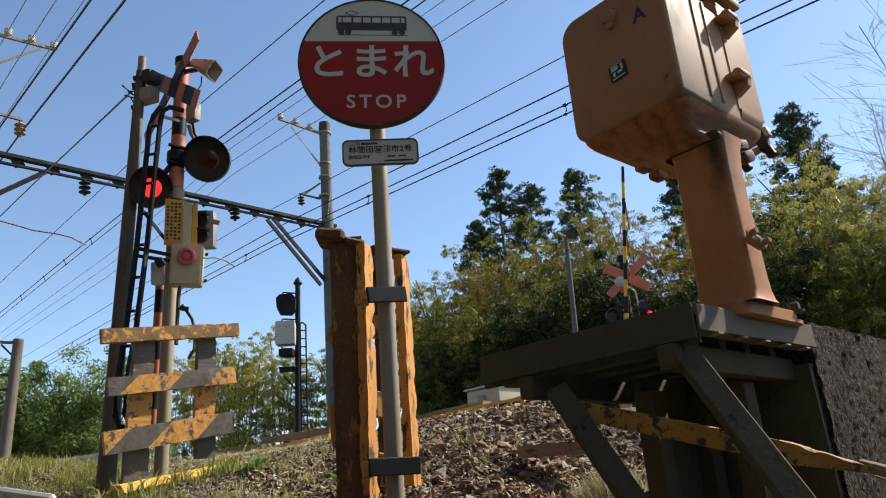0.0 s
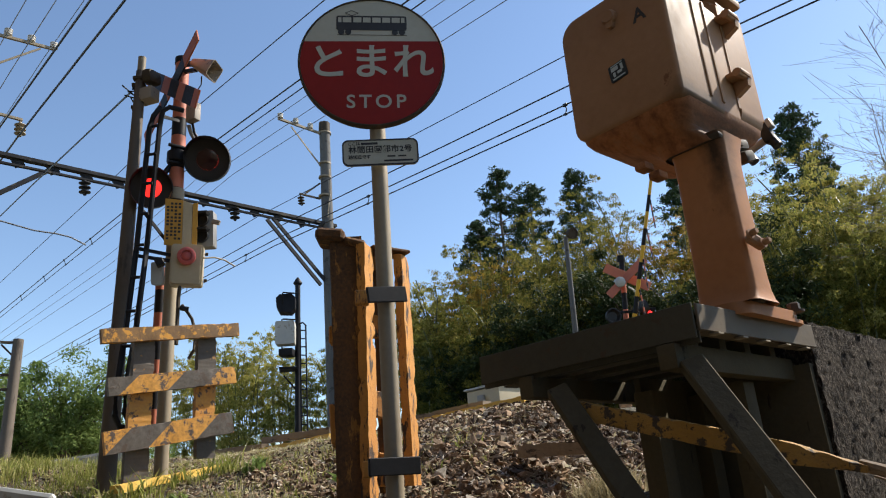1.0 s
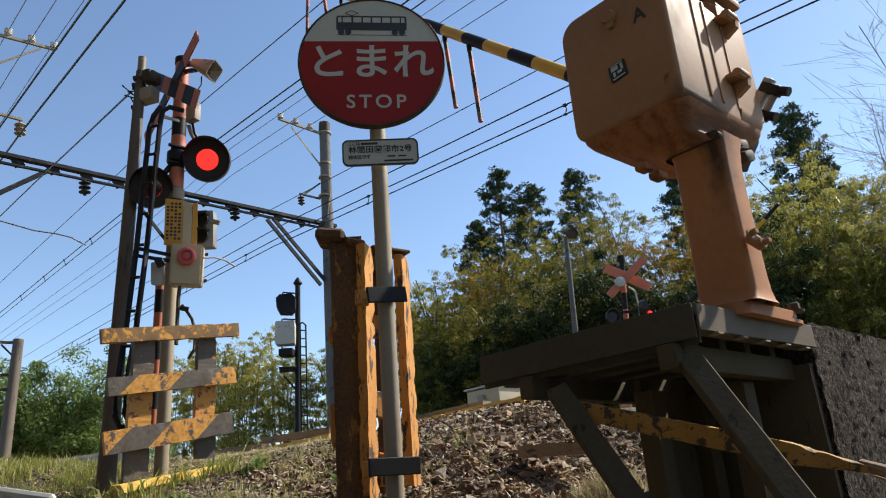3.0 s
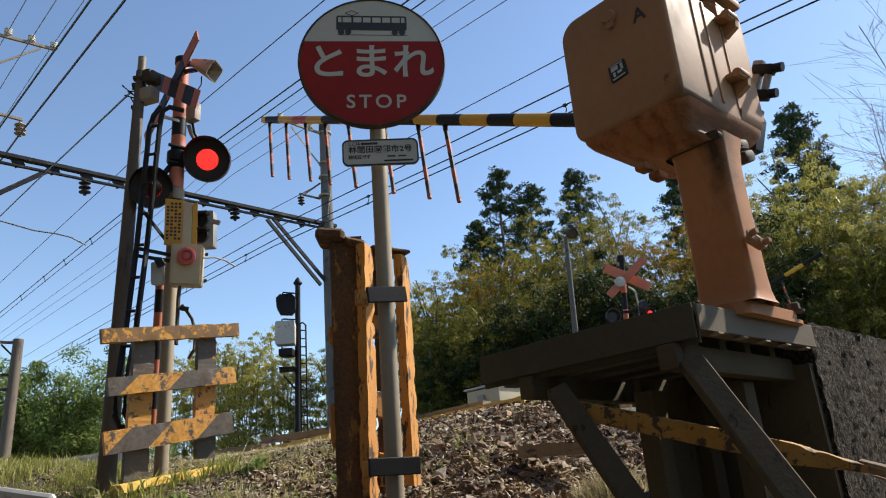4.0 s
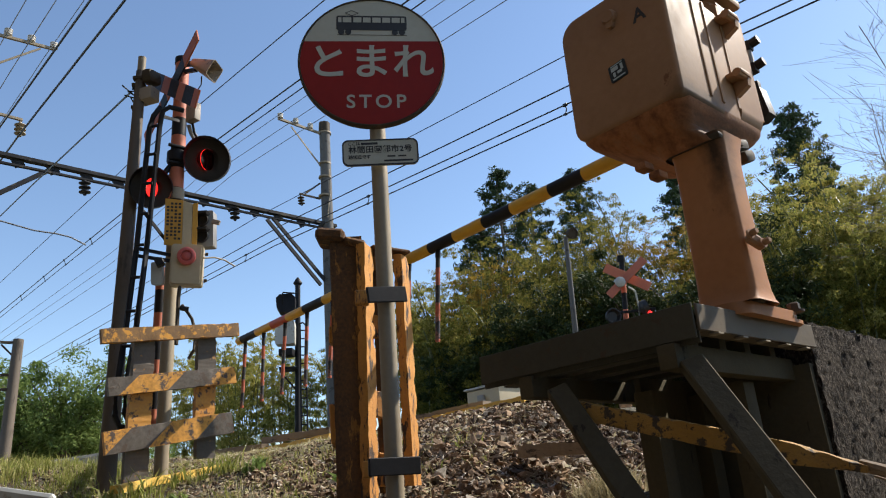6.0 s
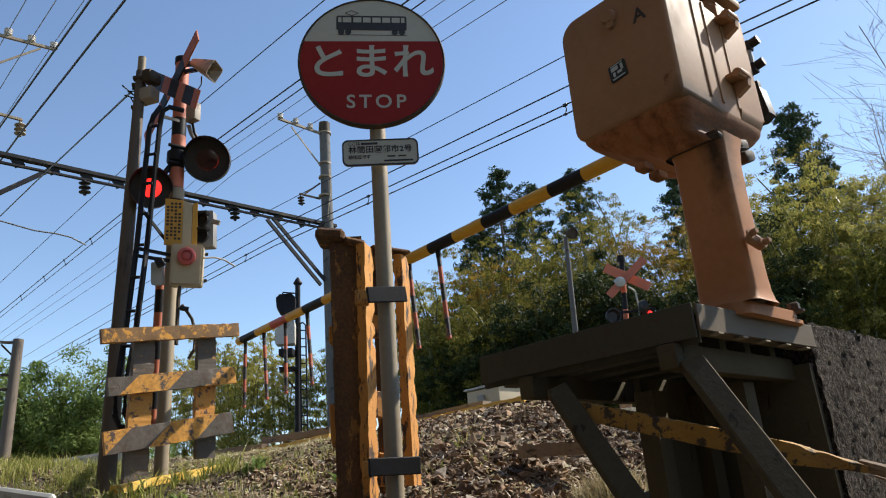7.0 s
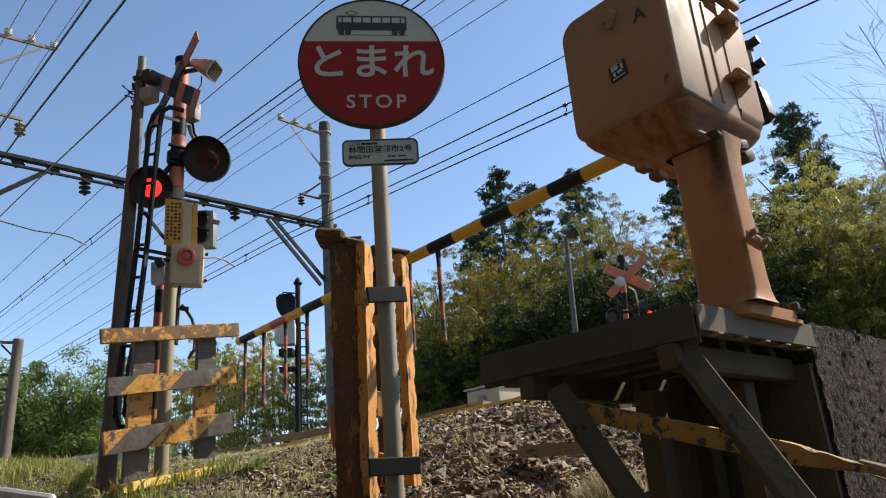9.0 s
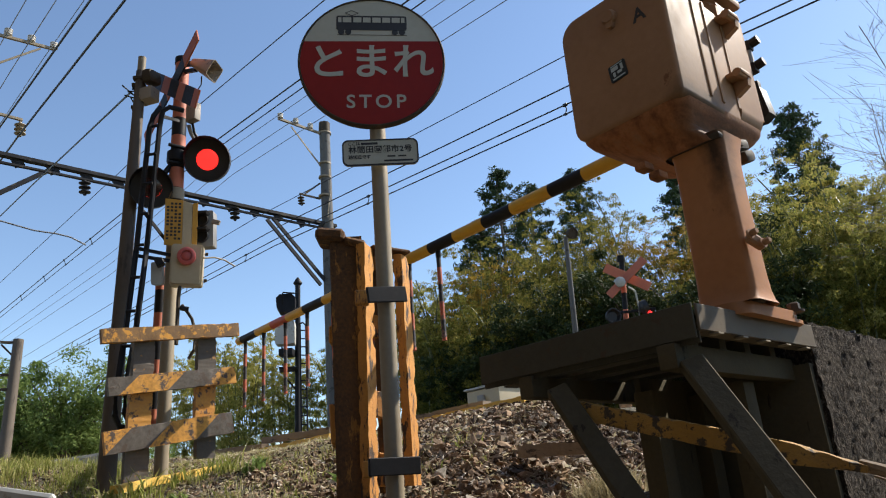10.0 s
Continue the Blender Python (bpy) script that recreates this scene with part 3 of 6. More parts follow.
def make_machine():
    m = thing("barrier_machine", "salmon-painted cast-iron barrier machine on a tapered pedestal", "barrier machine")
    m.scale = (SIZE, SIZE, SIZE)
    x0, x1, y0, z0, z1 = -1.635, -1.122, 2.277, 1.372, 1.965
    xc, zc = (x0 + x1) / 2, (z0 + z1) / 2
    bm = B()
    f = facing((xc, 2.31, zc), (0, -1, 0))
    loops = [[bm.verts.new(f @ Vector((px * (1 - 2 * i / (x1 - x0)), py * (1 - 2 * i / (z1 - z0)), z))) for px, py in cover(x1 - x0, z1 - z0)] for i, z in ((0.0, -0.30), (0.0, 0.0025), (0.002, 0.0095), (0.006, 0.0155), (0.013, 0.019), (0.022, 0.020))]
    for a, b in zip(loops, loops[1:]):
        for i in range(len(a)):
            bm.faces.new((a[i], a[(i + 1) % len(a)], b[(i + 1) % len(a)], b[i]))
    bm.faces.new(loops[-1])
    part("housing_door", bm, M_orange, m, "flat front cover lettered A")
    bm = B()
    slab(bm, cover(x1 - x0 - 0.014, z1 - z0 - 0.014), facing((xc, 2.60, zc), (0, -1, 0)), -0.16, 0.0)
    part("housing_body", bm, M_orange, m)
    # raised ribs along the flank
    for y, w in ((2.52, 0.018), (2.615, 0.022)):
        bm = B()
        box(bm, (x1 - 0.002, y, zc + 0.01), (0.016, w, z1 - z0 - 0.10), bevel=0.006)
        part("rib", bm, M_orange, m)
    bm = B()
    slab(bm, round_rect(0.475, 0.66, 0.07, 6), facing((-1.362, 2.985, 1.72), (0, 1, 0)), -0.225, 0.0)
    bmesh.ops.bevel(bm, geom=[e for e in bm.edges if abs(e.verts[0].co.y - e.verts[1].co.y) < 1e-4], offset=0.02, segments=3, affect="EDGES")
    part("gear_case", bm, M_orange, m)
    bm = B()
    box(bm, (-1.36, 2.875, 2.078), (0.50, 0.26, 0.04), bevel=0.015)
    part("cap", bm, M_orange, m, "overhanging cap above the gear case")
    # two cast lugs on the flank
    for y, z in ((2.745, 1.875), (2.725, 1.575)):
        bm = B()
        box(bm, (x1 + 0.030, y + 0.015, z + 0.012), (0.075, 0.085, 0.022), bevel=0.009)
        slab(bm, [(0, 0.01), (0.062, 0.006), (0.056, -0.035), (0.0, -0.065)], facing((x1 + 0.0, y + 0.045, z), (0, -1, 0)), -0.014, 0.014)
        rod(bm, (x1 + 0.045, y - 0.03, z + 0.010), (x1 + 0.045, y + 0.065, z + 0.010), 0.019, seg=10)
        part("lug", bm, M_orange, m)
    # belly that narrows from the cover to the pedestal
    bm = B()
    rings = []
    for ax, bx, ay, by, z, r in ((-1.622, -1.128, 2.300, 2.968, 1.402, 0.05), (-1.618, -1.130, 2.300, 2.966, 1.378, 0.06), (-1.600, -1.142, 2.306, 2.950, 1.352, 0.075), (-1.560, -1.160, 2.322, 2.915, 1.326, 0.085),
                                 (-1.490, -1.170, 2.352, 2.860, 1.300, 0.085), (-1.415, -1.160, 2.390, 2.790, 1.276, 0.07), (-1.365, -1.135, 2.420, 2.720, 1.250, 0.05), (-1.340, -1.108, 2.436, 2.670, 1.215, 0.04)):
        w, d = bx - ax, by - ay
        rings.append([bm.verts.new(((ax + bx) / 2 + px, (ay + by) / 2 + py, z + 0.004 * noise.noise(Vector((px * 9, py * 9, z * 20))))) for px, py in round_rect(w, d, r, 7)])
    for a, b in zip(rings, rings[1:]):
        for i in range(len(a)):
            bm.faces.new((b[i], b[(i + 1) % len(a)], a[(i + 1) % len(a)], a[i]))
    part("underside", bm, M_rust_orange, m, "rust-streaked salmon underside casting")
    bm = B()
    box(bm, (-1.160, 2.640, 1.252), (0.10, 0.20, 0.045), (14, 0, 0), 0.016)
    box(bm, (-1.135, 2.700, 1.210), (0.075, 0.09, 0.05), (20, 0, 0), 0.016)
    # this box is added to hide a sunlit gap above the pedestal
    box(bm, (-1.208, 2.540, 1.236), (0.236, 0.20, 0.030), (4, 0, 0), 0.013)
    part("neck_flange", bm, M_dark_steel, m, "oily dark brown neck flange")
    bm = B()
    prof = [(0.124, 0.100, 0.578), (0.117, 0.088, 0.592), (0.113, 0.076, 0.625), (0.111, 0.071, 0.68), (0.109, 0.069, 0.80), (0.108, 0.068, 1.0), (0.108, 0.069, 1.12), (0.111, 0.078, 1.20), (0.116, 0.10, 1.25)]
    rings = [[bm.verts.new((-1.203 + px, 2.522 + py + 0.10 * max(0, z - 1.08), z)) for px, py in round_rect(2 * rx, 2 * ry, min(rx, ry) * 0.32, 5)] for rx, ry, z in prof]
    for a, b in zip(rings, rings[1:]):
        for i in range(len(a)):
            bm.faces.new((a[i], a[(i + 1) % len(a)], b[(i + 1) % len(a)], b[i]))
    part("pedestal", bm, M_pedestal, m, "orange-brown tapered pedestal with a dark oil streak")
    bm = B()
    slab(bm, round_rect(0.25, 0.50, 0.06), Matrix.Translation((-1.232, 2.63, 0.531)), 0, 0.014)
    slab(bm, round_rect(0.235, 0.47, 0.08), Matrix.Translation((-1.230, 2.625, 0.545)), 0, 0.033)
    part("base_flange", bm, M_pedestal, m)
    for p in ((-1.125, 2.50, 0.577), (-1.125, 2.82, 0.577), (-1.36, 2.84, 0.577)):
        part("bolt", bolt(B(), p, (0, 0, 1), 0.024, 0.034), M_dark_steel, m, "rusty black hexagon bolt")
    bm = B()
    plank(bm, (-1.079, 2.453, 0.810), (-1.053, 2.511, 0.773), 0.04, 0.035, bevel=0.008)
    for p in ((-1.059, 2.429, 0.806), (-1.043, 2.480, 0.776)):
        bolt(bm, p, (1, -0.2, 0.1), 0.012, 0.03)
    part("cable_clamp", bm, M_orange, m)
    bm = B()
    for p in ((-1.320, 2.259, 1.131), (-1.289, 2.295, 1.092)):
        box(bm, p, (0.05, 0.06, 0.03), bevel=0.008)
    part("underside_lug", bm, M_rust_orange, m)
    # front cover details
    bm = B()
    slab(bm, round_rect(0.082, 0.078, 0.008), facing((-1.375, 2.2902, 1.599), (0, -1, 0)) @ pose(0, 0, 0, 0, 0, 6), 0, 0.004)
    plate = part("maker_plate", bm, M_plate_blue, m, "small blue maker's plate with pale worn marks")
    bm = B()
    f = facing((-1.375, 2.2860, 1.599), (0, -1, 0)) @ pose(0, 0, 0, 0, 0, 6)
    for x, y, w, h in ((-0.012, 0.018, 0.034, 0.018), (0.022, 0.012, 0.012, 0.028), (-0.018, -0.008, 0.012, 0.02), (0.008, -0.006, 0.022, 0.012), (0.0, -0.028, 0.06, 0.006), (0.0, 0.033, 0.06, 0.004)):
        slab(bm, [(x - w / 2, y - h / 2), (x + w / 2, y - h / 2), (x + w / 2, y + h / 2), (x - w / 2, y + h / 2)], f, 0, 0.001)
    part("plate_marks", bm, M_plate_pale, plate)
    bm = B()
    lathe(bm, facing((-1.369, 2.2905, 1.855), (0, -1, 0)), [(0.034, 0), (0.034, 0.012), (0.026, 0.022), (0.026, 0.024)], 14)
    slab(bm, round_rect(0.03, 0.07, 0.012), facing((-1.369, 2.2905, 1.835), (0, -1, 0)), 0, 0.02)
    part("keyhole_cover", bm, M_orange, m)
    text("A", 0.085, M_ink, m, facing((-1.239, 2.2892, 1.791), (0, -1, 0)), "letter", 0.002, 0.001)
    return m


MACHINE = make_machine()


def make_far_machine():
    m = thing("far_barrier_machine", "salmon barrier machine beyond the tracks", "barrier machine")
    part("housing", box(B(), (-8.15, 11.75, 2.05), (0.45, 0.4, 0.55), bevel=0.05), M_orange, m)
    part("pedestal", rod(B(), (-8.15, 11.75, 0.5), (-8.15, 11.75, 1.8), 0.14, 0.11, 14), M_orange, m)
    return m


# ---- barrier arms ----
def make_arm(machine, name, label, pivot, bands, r0, r1, reach, rods, sign, heavy):
    """An arm that lies along x when lowered; sign gives its way. Bands are (start, end, paint)."""
    bm = B()
    box(bm, (0.0, -0.03, 0), (0.20, 0.05, 0.16), bevel=0.01)
    box(bm, (0.16 if heavy else 0.0, 0, 0.0), (0.34, 0.035, 0.09), bevel=0.008)
    a = part(name, bm, M_arm_black, machine, label)
    a.matrix_basis = pose(*pivot)
    rad = lambda s: r0 + (r1 - r0) * s / reach
    for s0, s1, paint in bands:
        bm = B()
        rod(bm, (sign * s0, 0, 0), (sign * s1, 0, 0), rad(s0), rad(s1), 18)
        part("band", bm, {"y": M_arm_yellow, "k": M_arm_black, "r": M_arm_red}[paint], a)
    out = []
    for s, length in rods:
        bm = B()
        rod(bm, (0, 0, 0.0), (0, 0, -0.05), 0.019, 0.018, 8)
        rod(bm, (0, 0, -0.04), (0, 0, -length), 0.016, 0.016, 10, 1)
        hanger = part("hanging_rod", bm, [M_black, M_strap], a, "thin hanging rod taped red and black")
        hanger.matrix_basis = pose(sign * s, 0, -rad(s))
        out.append((hanger, sign * s, rad(s)))
    if heavy:
        for dz in (0.235, 0.115):
            bm = B()
            box(bm, (0.29, 0.0, dz), (0.10, 0.05, 0.05), bevel=0.012)
            rod(bm, (0.32, 0, dz + 0.004), (0.375, 0, dz + 0.012), 0.022, seg=10)
            part("stud", bm, M_arm_black, a)
        bm = B()
        rod(bm, (0.315, 0, 0.10), (0.315, 0, 0.24), 0.018, seg=10)
        box(bm, (0.26, 0, 0.17), (0.05, 0.04, 0.22), bevel=0.01)
        part("bracket", bm, M_flasher_grey, a)
        bm = B()
        slab(bm, [(0.20, 0.03), (0.30, 0.045), (0.335, 0.0), (0.35, -0.14), (0.31, -0.16), (0.20, -0.15)], facing((0, 0, 0), (0, -1, 0)), -0.04, 0.03)
        part("counterweight", bm, M_arm_black, a, "black counterweight with a bare grey side")
        bm = B()
        slab(bm, [(0.292, 0.025), (0.318, -0.005), (0.33, -0.115), (0.292, -0.105)], facing((0, -0.032, 0), (0, -1, 0)), 0, 0.004)
        part("weight_face", bm, M_dark_steel, a)
    return a, out


BANDS = [(0.10, 0.42, "k"), (0.42, 0.70, "y"), (0.70, 0.95, "k"), (0.95, 1.26, "y"), (1.26, 1.51, "k"), (1.51, 1.79, "y"), (1.79, 2.05, "k"), (2.05, 2.33, "y"), (2.33, 2.60, "k"),
         (2.60, 2.88, "y"), (2.88, 3.12, "r"), (3.12, 3.42, "y"), (3.42, 3.73, "k"), (3.73, 4.02, "y"), (4.02, 4.30, "r"), (4.30, 4.60, "y"), (4.60, 4.90, "k"), (4.90, 4.99, "y")]
near_arm, near_rods = make_arm(MACHINE, "barrier_arm", "yellow and black banded barrier arm with hanging rods", (-1.47, 3.08, 1.665), BANDS, 0.043, 0.036, 4.99,
                               [(4.84, 0.62), (4.47, 0.62), (4.07, 0.62), (3.70, 0.62), (3.30, 0.62), (2.75, 0.62), (2.30, 0.62), (1.98, 0.62)], -1, True)
far_arm, far_rods = make_arm(make_far_machine(), "barrier_arm", "yellow and black banded barrier arm beyond the tracks", (-8.15, 12.0, 2.1),
                             [(0.1 + 0.34 * i, 0.44 + 0.34 * i, "yk"[i % 2]) for i in range(12)], 0.05, 0.03, 4.2, [(1.6, 0.6), (2.2, 0.6), (2.8, 0.6), (3.4, 0.6)], 1, False)


# ---- stop sign ----
def make_sign():
    s = thing("stop_sign", "round red and white railway stop sign on a grey steel pole", "road sign", (-1.965, 1.49, -0.45))
    bm = B()
    rod(bm, (0, 0, 0), (0, 0, 2.42), 0.0303, seg=28)
    part("pole", bm, M_galv, s)
    face = facing((0.030, -0.033, 2.084), (0.80, -0.60, -0.02)) @ pose(0, 0, 0, 0, 0, -1.5)
    bm = B()
    lathe(bm, face, [(0.272, -0.010), (0.281, -0.008), (0.2825, 0.0), (0.2825, 0.010), (0.282, 0.0115), (0.279, 0.012)], 72)
    disc = part("disc", bm, M_sign_white, s, "white enamel disc with a rolled rim")
    bm = B()
    n = 72
    loops = [[bm.verts.new(face @ Vector((q * math.cos(k * math.tau / n), q * math.sin(k * math.tau / n), z))) for k in range(n)] for q, z in ((0.2785, 0.0125), (0.2795, 0.0165), (0.284, 0.0165), (0.287, 0.012), (0.287, -0.011), (0.2835, -0.011), (0.2835, 0.0))]
    for a, b in zip(loops, loops[1:]):
        for k in range(n):
            bm.faces.new((a[k], b[k], b[(k + 1) % n], a[(k + 1) % n]))
    bmesh.ops.recalc_face_normals(bm, faces=bm.faces[:])
    part("rim", bm, M_dark_steel, disc, "rusty brown rolled rim")
    chord, r = 0.087, 0.2775
    a0 = math.asin(chord / r)
    bm = B()
    slab(bm, [(r * math.cos(t), r * math.sin(t)) for t in np.linspace(math.pi - a0, math.tau + a0, 60)], face, 0.012, 0.0145)
    part("red_field", bm, M_sign_red, disc, "dark red lower field")
    text("とまれ", 0.163, M_sign_white, disc, face @ pose(-0.005, -0.015, 0.0155), "stop_word", 0.0028, 0.0008, 1.03)
    text("STOP", 0.080, M_sign_white, disc, face @ pose(0.014, -0.184, 0.0155), "stop_letters", 0.0010, 0.0008, 1.32)
    # railcar pictogram
    t = face @ pose(0.001, 0.172, 0.0125, 0, 0, -0.6)
    def rect(bm, x0, y0, x1, y1, z):
        slab(bm, [(x0, y0), (x1, y0), (x1, y1), (x0, y1)], t, 0, z)
    bm = B()
    slab(bm, round_rect(0.278, 0.066, 0.008, 3), t, 0, 0.0016)
    for x in (-0.12, -0.092, 0.092, 0.12):
        slab(bm, [(x + 0.0125 * math.cos(k), -0.042 + 0.0125 * math.sin(k)) for k in np.linspace(0, 6.28, 17)[:-1]], t, 0, 0.0014)
    rect(bm, -0.135, -0.056, 0.14, -0.0545, 0.0012)
    for (xa, ya), (xb, yb) in (((-0.105, 0.046), (-0.08, 0.058)), ((-0.08, 0.058), (-0.052, 0.046)), ((-0.052, 0.046), (-0.078, 0.034)), ((-0.078, 0.034), (-0.105, 0.046))):
        d = Vector((xb - xa, yb - ya)).normalized() * 0.0009
        slab(bm, [(xa - d.y, ya + d.x), (xa + d.y, ya - d.x), (xb + d.y, yb - d.x), (xb - d.y, yb + d.x)], t, 0, 0.0012)
    part("railcar_picture", bm, M_ink, disc, "black railcar pictogram")
    for x0, x1 in ((-0.132, -0.119), (-0.114, -0.080), (-0.072, -0.040), (-0.034, -0.004), (0.003, 0.036), (0.043, 0.074), (0.080, 0.112), (0.117, 0.131)):
        bm = B()
        rect(bm, x0, 0.002, x1, 0.025, 0.0022)
        part("railcar_window", bm, M_sign_white, disc)
    # name plate below
    pm = facing((0.033, -0.026, 1.688), (0.80, -0.60, -0.02)) @ pose(0.008, 0, 0, 0, 0, 0.2)
    bm = B()
    slab(bm, round_rect(0.282, 0.104, 0.022, 6), pm, 0, 0.010)
    plate = part("name_plate", bm, M_sign_white, s, "white plate naming the crossing")
    bm = B()
    out, inn = round_rect(0.284, 0.106, 0.023, 6), round_rect(0.273, 0.095, 0.018, 6)
    for i in range(len(out)):
        j = (i + 1) % len(out)
        slab(bm, [out[i], out[j], inn[j], inn[i]], pm, 0.008, 0.0118)
    part("plate_rim", bm, M_ink, plate, "black painted rim")
    text("林間田園都市2号", 0.0310, M_ink, plate, pm @ pose(0.0, 0.010, 0.011), "plate_name", 0.0006, 0.0004, 1.05)
    text("踏切道です", 0.0165, M_ink, plate, pm @ pose(-0.078, -0.019, 0.011), "plate_words", 0.0004, 0.0004)
    text("ここは", 0.0155, M_ink, plate, pm @ pose(-0.098, 0.036, 0.011), "plate_words", 0.0004, 0.0004)
    for x, y, w, h in ((-0.040, 0.036, 0.062, 0.009), (0.040, -0.018, 0.030, 0.006), (0.080, -0.018, 0.030, 0.006), (0.066, -0.036, 0.108, 0.007)):
        part("plate_bar", slab(B(), [(x - w / 2, y - h / 2), (x + w / 2, y - h / 2), (x + w / 2, y + h / 2), (x - w / 2, y + h / 2)], pm, 0.0102, 0.0108), M_ink, plate)


make_sign()


# ---- guard post of two timbers ----
M_beam_dark = worn("dark_stained_timber", (0.19, 0.085, 0.025), (0.022, 0.013, 0.007), (0.34, 0.155, 0.032), 0.85, scale=9, amount=0.58, relief=1.0, vary=0.55, streak=(1, 1, 0.3))


def make_guard():
    g = thing("guard_post", "old amber-painted timber guard post with split edges and tie blocks", "post")
    side = (0.60, 0.80, 0)
    bm = chipped(B(), (-2.250, 1.529, -0.017), (-2.238, 1.513, 1.000), 0.125, 0.075, side, 1.0, 0.008)
    part("timber", bm, M_beam_dark, g, "dark stained timber")
    bm = chipped(B(), (-2.188, 1.548, -0.021), (-2.173, 1.556, 0.960), 0.036, 0.085, (0.85, 0.53, 0), 7.0, 0.014)
    part("edge_strip", bm, M_beam, g, "split amber edge strip")
    bm = chipped(B(), (-2.204, 1.758, 0.056), (-2.190, 1.748, 0.953), 0.036, 0.085, (0.85, 0.53, 0), 12.0, 0.010)
    part("far_strip", bm, M_beam, g, "sunlit amber strip")
    bm = chipped(B(), (-2.332, 1.724, 0.040), (-2.286, 1.702, 0.999), 0.030, 0.05, (0.85, 0.53, 0), 15.0, 0.006)
    part("inner_strip", bm, M_beam_dark, g)
    for a, b, w in (((-2.291, 1.652, 0.950), (-2.271, 1.752, 0.945), 0.075), ((-2.304, 1.662, 0.677), (-2.290, 1.750, 0.673), 0.095), ((-2.301, 1.658, 0.369), (-2.296, 1.735, 0.359), 0.10), ((-2.302, 1.659, 0.127), (-2.274, 1.731, 0.112), 0.12)):
        bm = plank(B(), a, b, w, 0.03, bevel=0.004)
        part("tie_block", bm, M_beam, g)
    bm = plank(B(), (-2.339, 1.505, 0.665), (-2.344, 1.507, 0.599), 0.02, 0.10, side, 0.004)
    plank(bm, (-2.337, 1.500, 0.359), (-2.321, 1.496, 0.213), 0.024, 0.10, side, 0.004)
    part("side_cleat", bm, M_beam, g)
    bm = B()
    plank(bm, (-2.311, 1.428, 1.015), (-2.238, 1.513, 1.000), 0.05, 0.14, bevel=0.012)
    plank(bm, (-2.242, 1.515, 0.985), (-2.185, 1.577, 0.958), 0.03, 0.12, bevel=0.01)
    plank(bm, (-2.217, 1.600, 0.967), (-2.193, 1.772, 0.965), 0.014, 0.10, bevel=0.004)
    part("cap_piece", bm, M_beam_dark, g, "weathered cap board")


make_guard()


def make_straps():
    for (a, b, c, e) in (((-2.028, 1.401, 0.692), (-1.979, 1.470, 0.690), (-1.927, 1.424, 0.677), (-1.917, 1.533, 0.690)), ((-2.019, 1.401, 0.109), (-1.988, 1.445, 0.109), (-1.937, 1.412, 0.111), (-1.917, 1.549, 0.111))):
        s = thing("strap_clamp", "black strap clamp tying the sign pole to the timber", "clamp", group="strap clamps on the sign pole")
        c, e = Vector(c) + Vector((0.012, -0.010, 0)), Vector(e) + Vector((0.012, -0.010, 0))
        bm = plank(B(), c + (c - e).normalized() * 0.038, e + (e - c).normalized() * 0.012, 0.056, 0.012, bevel=0.003)
        part("band", bm, M_black, s)
        bm = plank(B(), a, Vector(a).lerp(Vector(b), 0.6), 0.055, 0.03, bevel=0.005)
        part("wedge", bm, M_beam, s, "amber timber wedge")


make_straps()


# ---- warning fence ----
def make_fence():
    f = thing("warning_fence", "orange and black striped wooden warning fence with flaking paint", "fence")
    def post(a, b, material, w):
        bm = chipped(B(), a, b, w, 0.05, (0, 1, 0), w * 50, 0.006)
        part("post", bm, material, f)
    post((-4.530, 1.528, 1.091), (-4.530, 1.531, 0.830), M_fence_dark, 0.128)
    post((-4.530, 1.527, 0.830), (-4.530, 1.526, 0.531), M_fence_post, 0.136)
    post((-4.530, 1.523, 0.531), (-4.530, 1.526, 0.183), M_fence_dark, 0.14)
    post((-4.530, 1.926, 1.156), (-4.530, 1.935, 0.893), M_fence_dark, 0.125)
    post((-4.530, 1.931, 0.893), (-4.530, 1.932, 0.585), M_fence_post, 0.13)
    post((-4.530, 1.939, 0.585), (-4.530, 1.948, 0.352), M_fence_dark, 0.125)
    for a, b, w, m in (((-4.470, 1.255, 1.062), (-4.470, 2.125, 1.184), 0.088, M_fence_top), ((-4.470, 1.316, 0.763), (-4.470, 2.107, 0.877), 0.108, M_fence), ((-4.470, 1.319, 0.441), (-4.470, 2.095, 0.569), 0.132, M_fence)):
        bm = chipped(B(), a, b, w, 0.04, (0, -0.1, 1), w * 90, 0.008)
        part("board", bm, m, f)


make_fence()

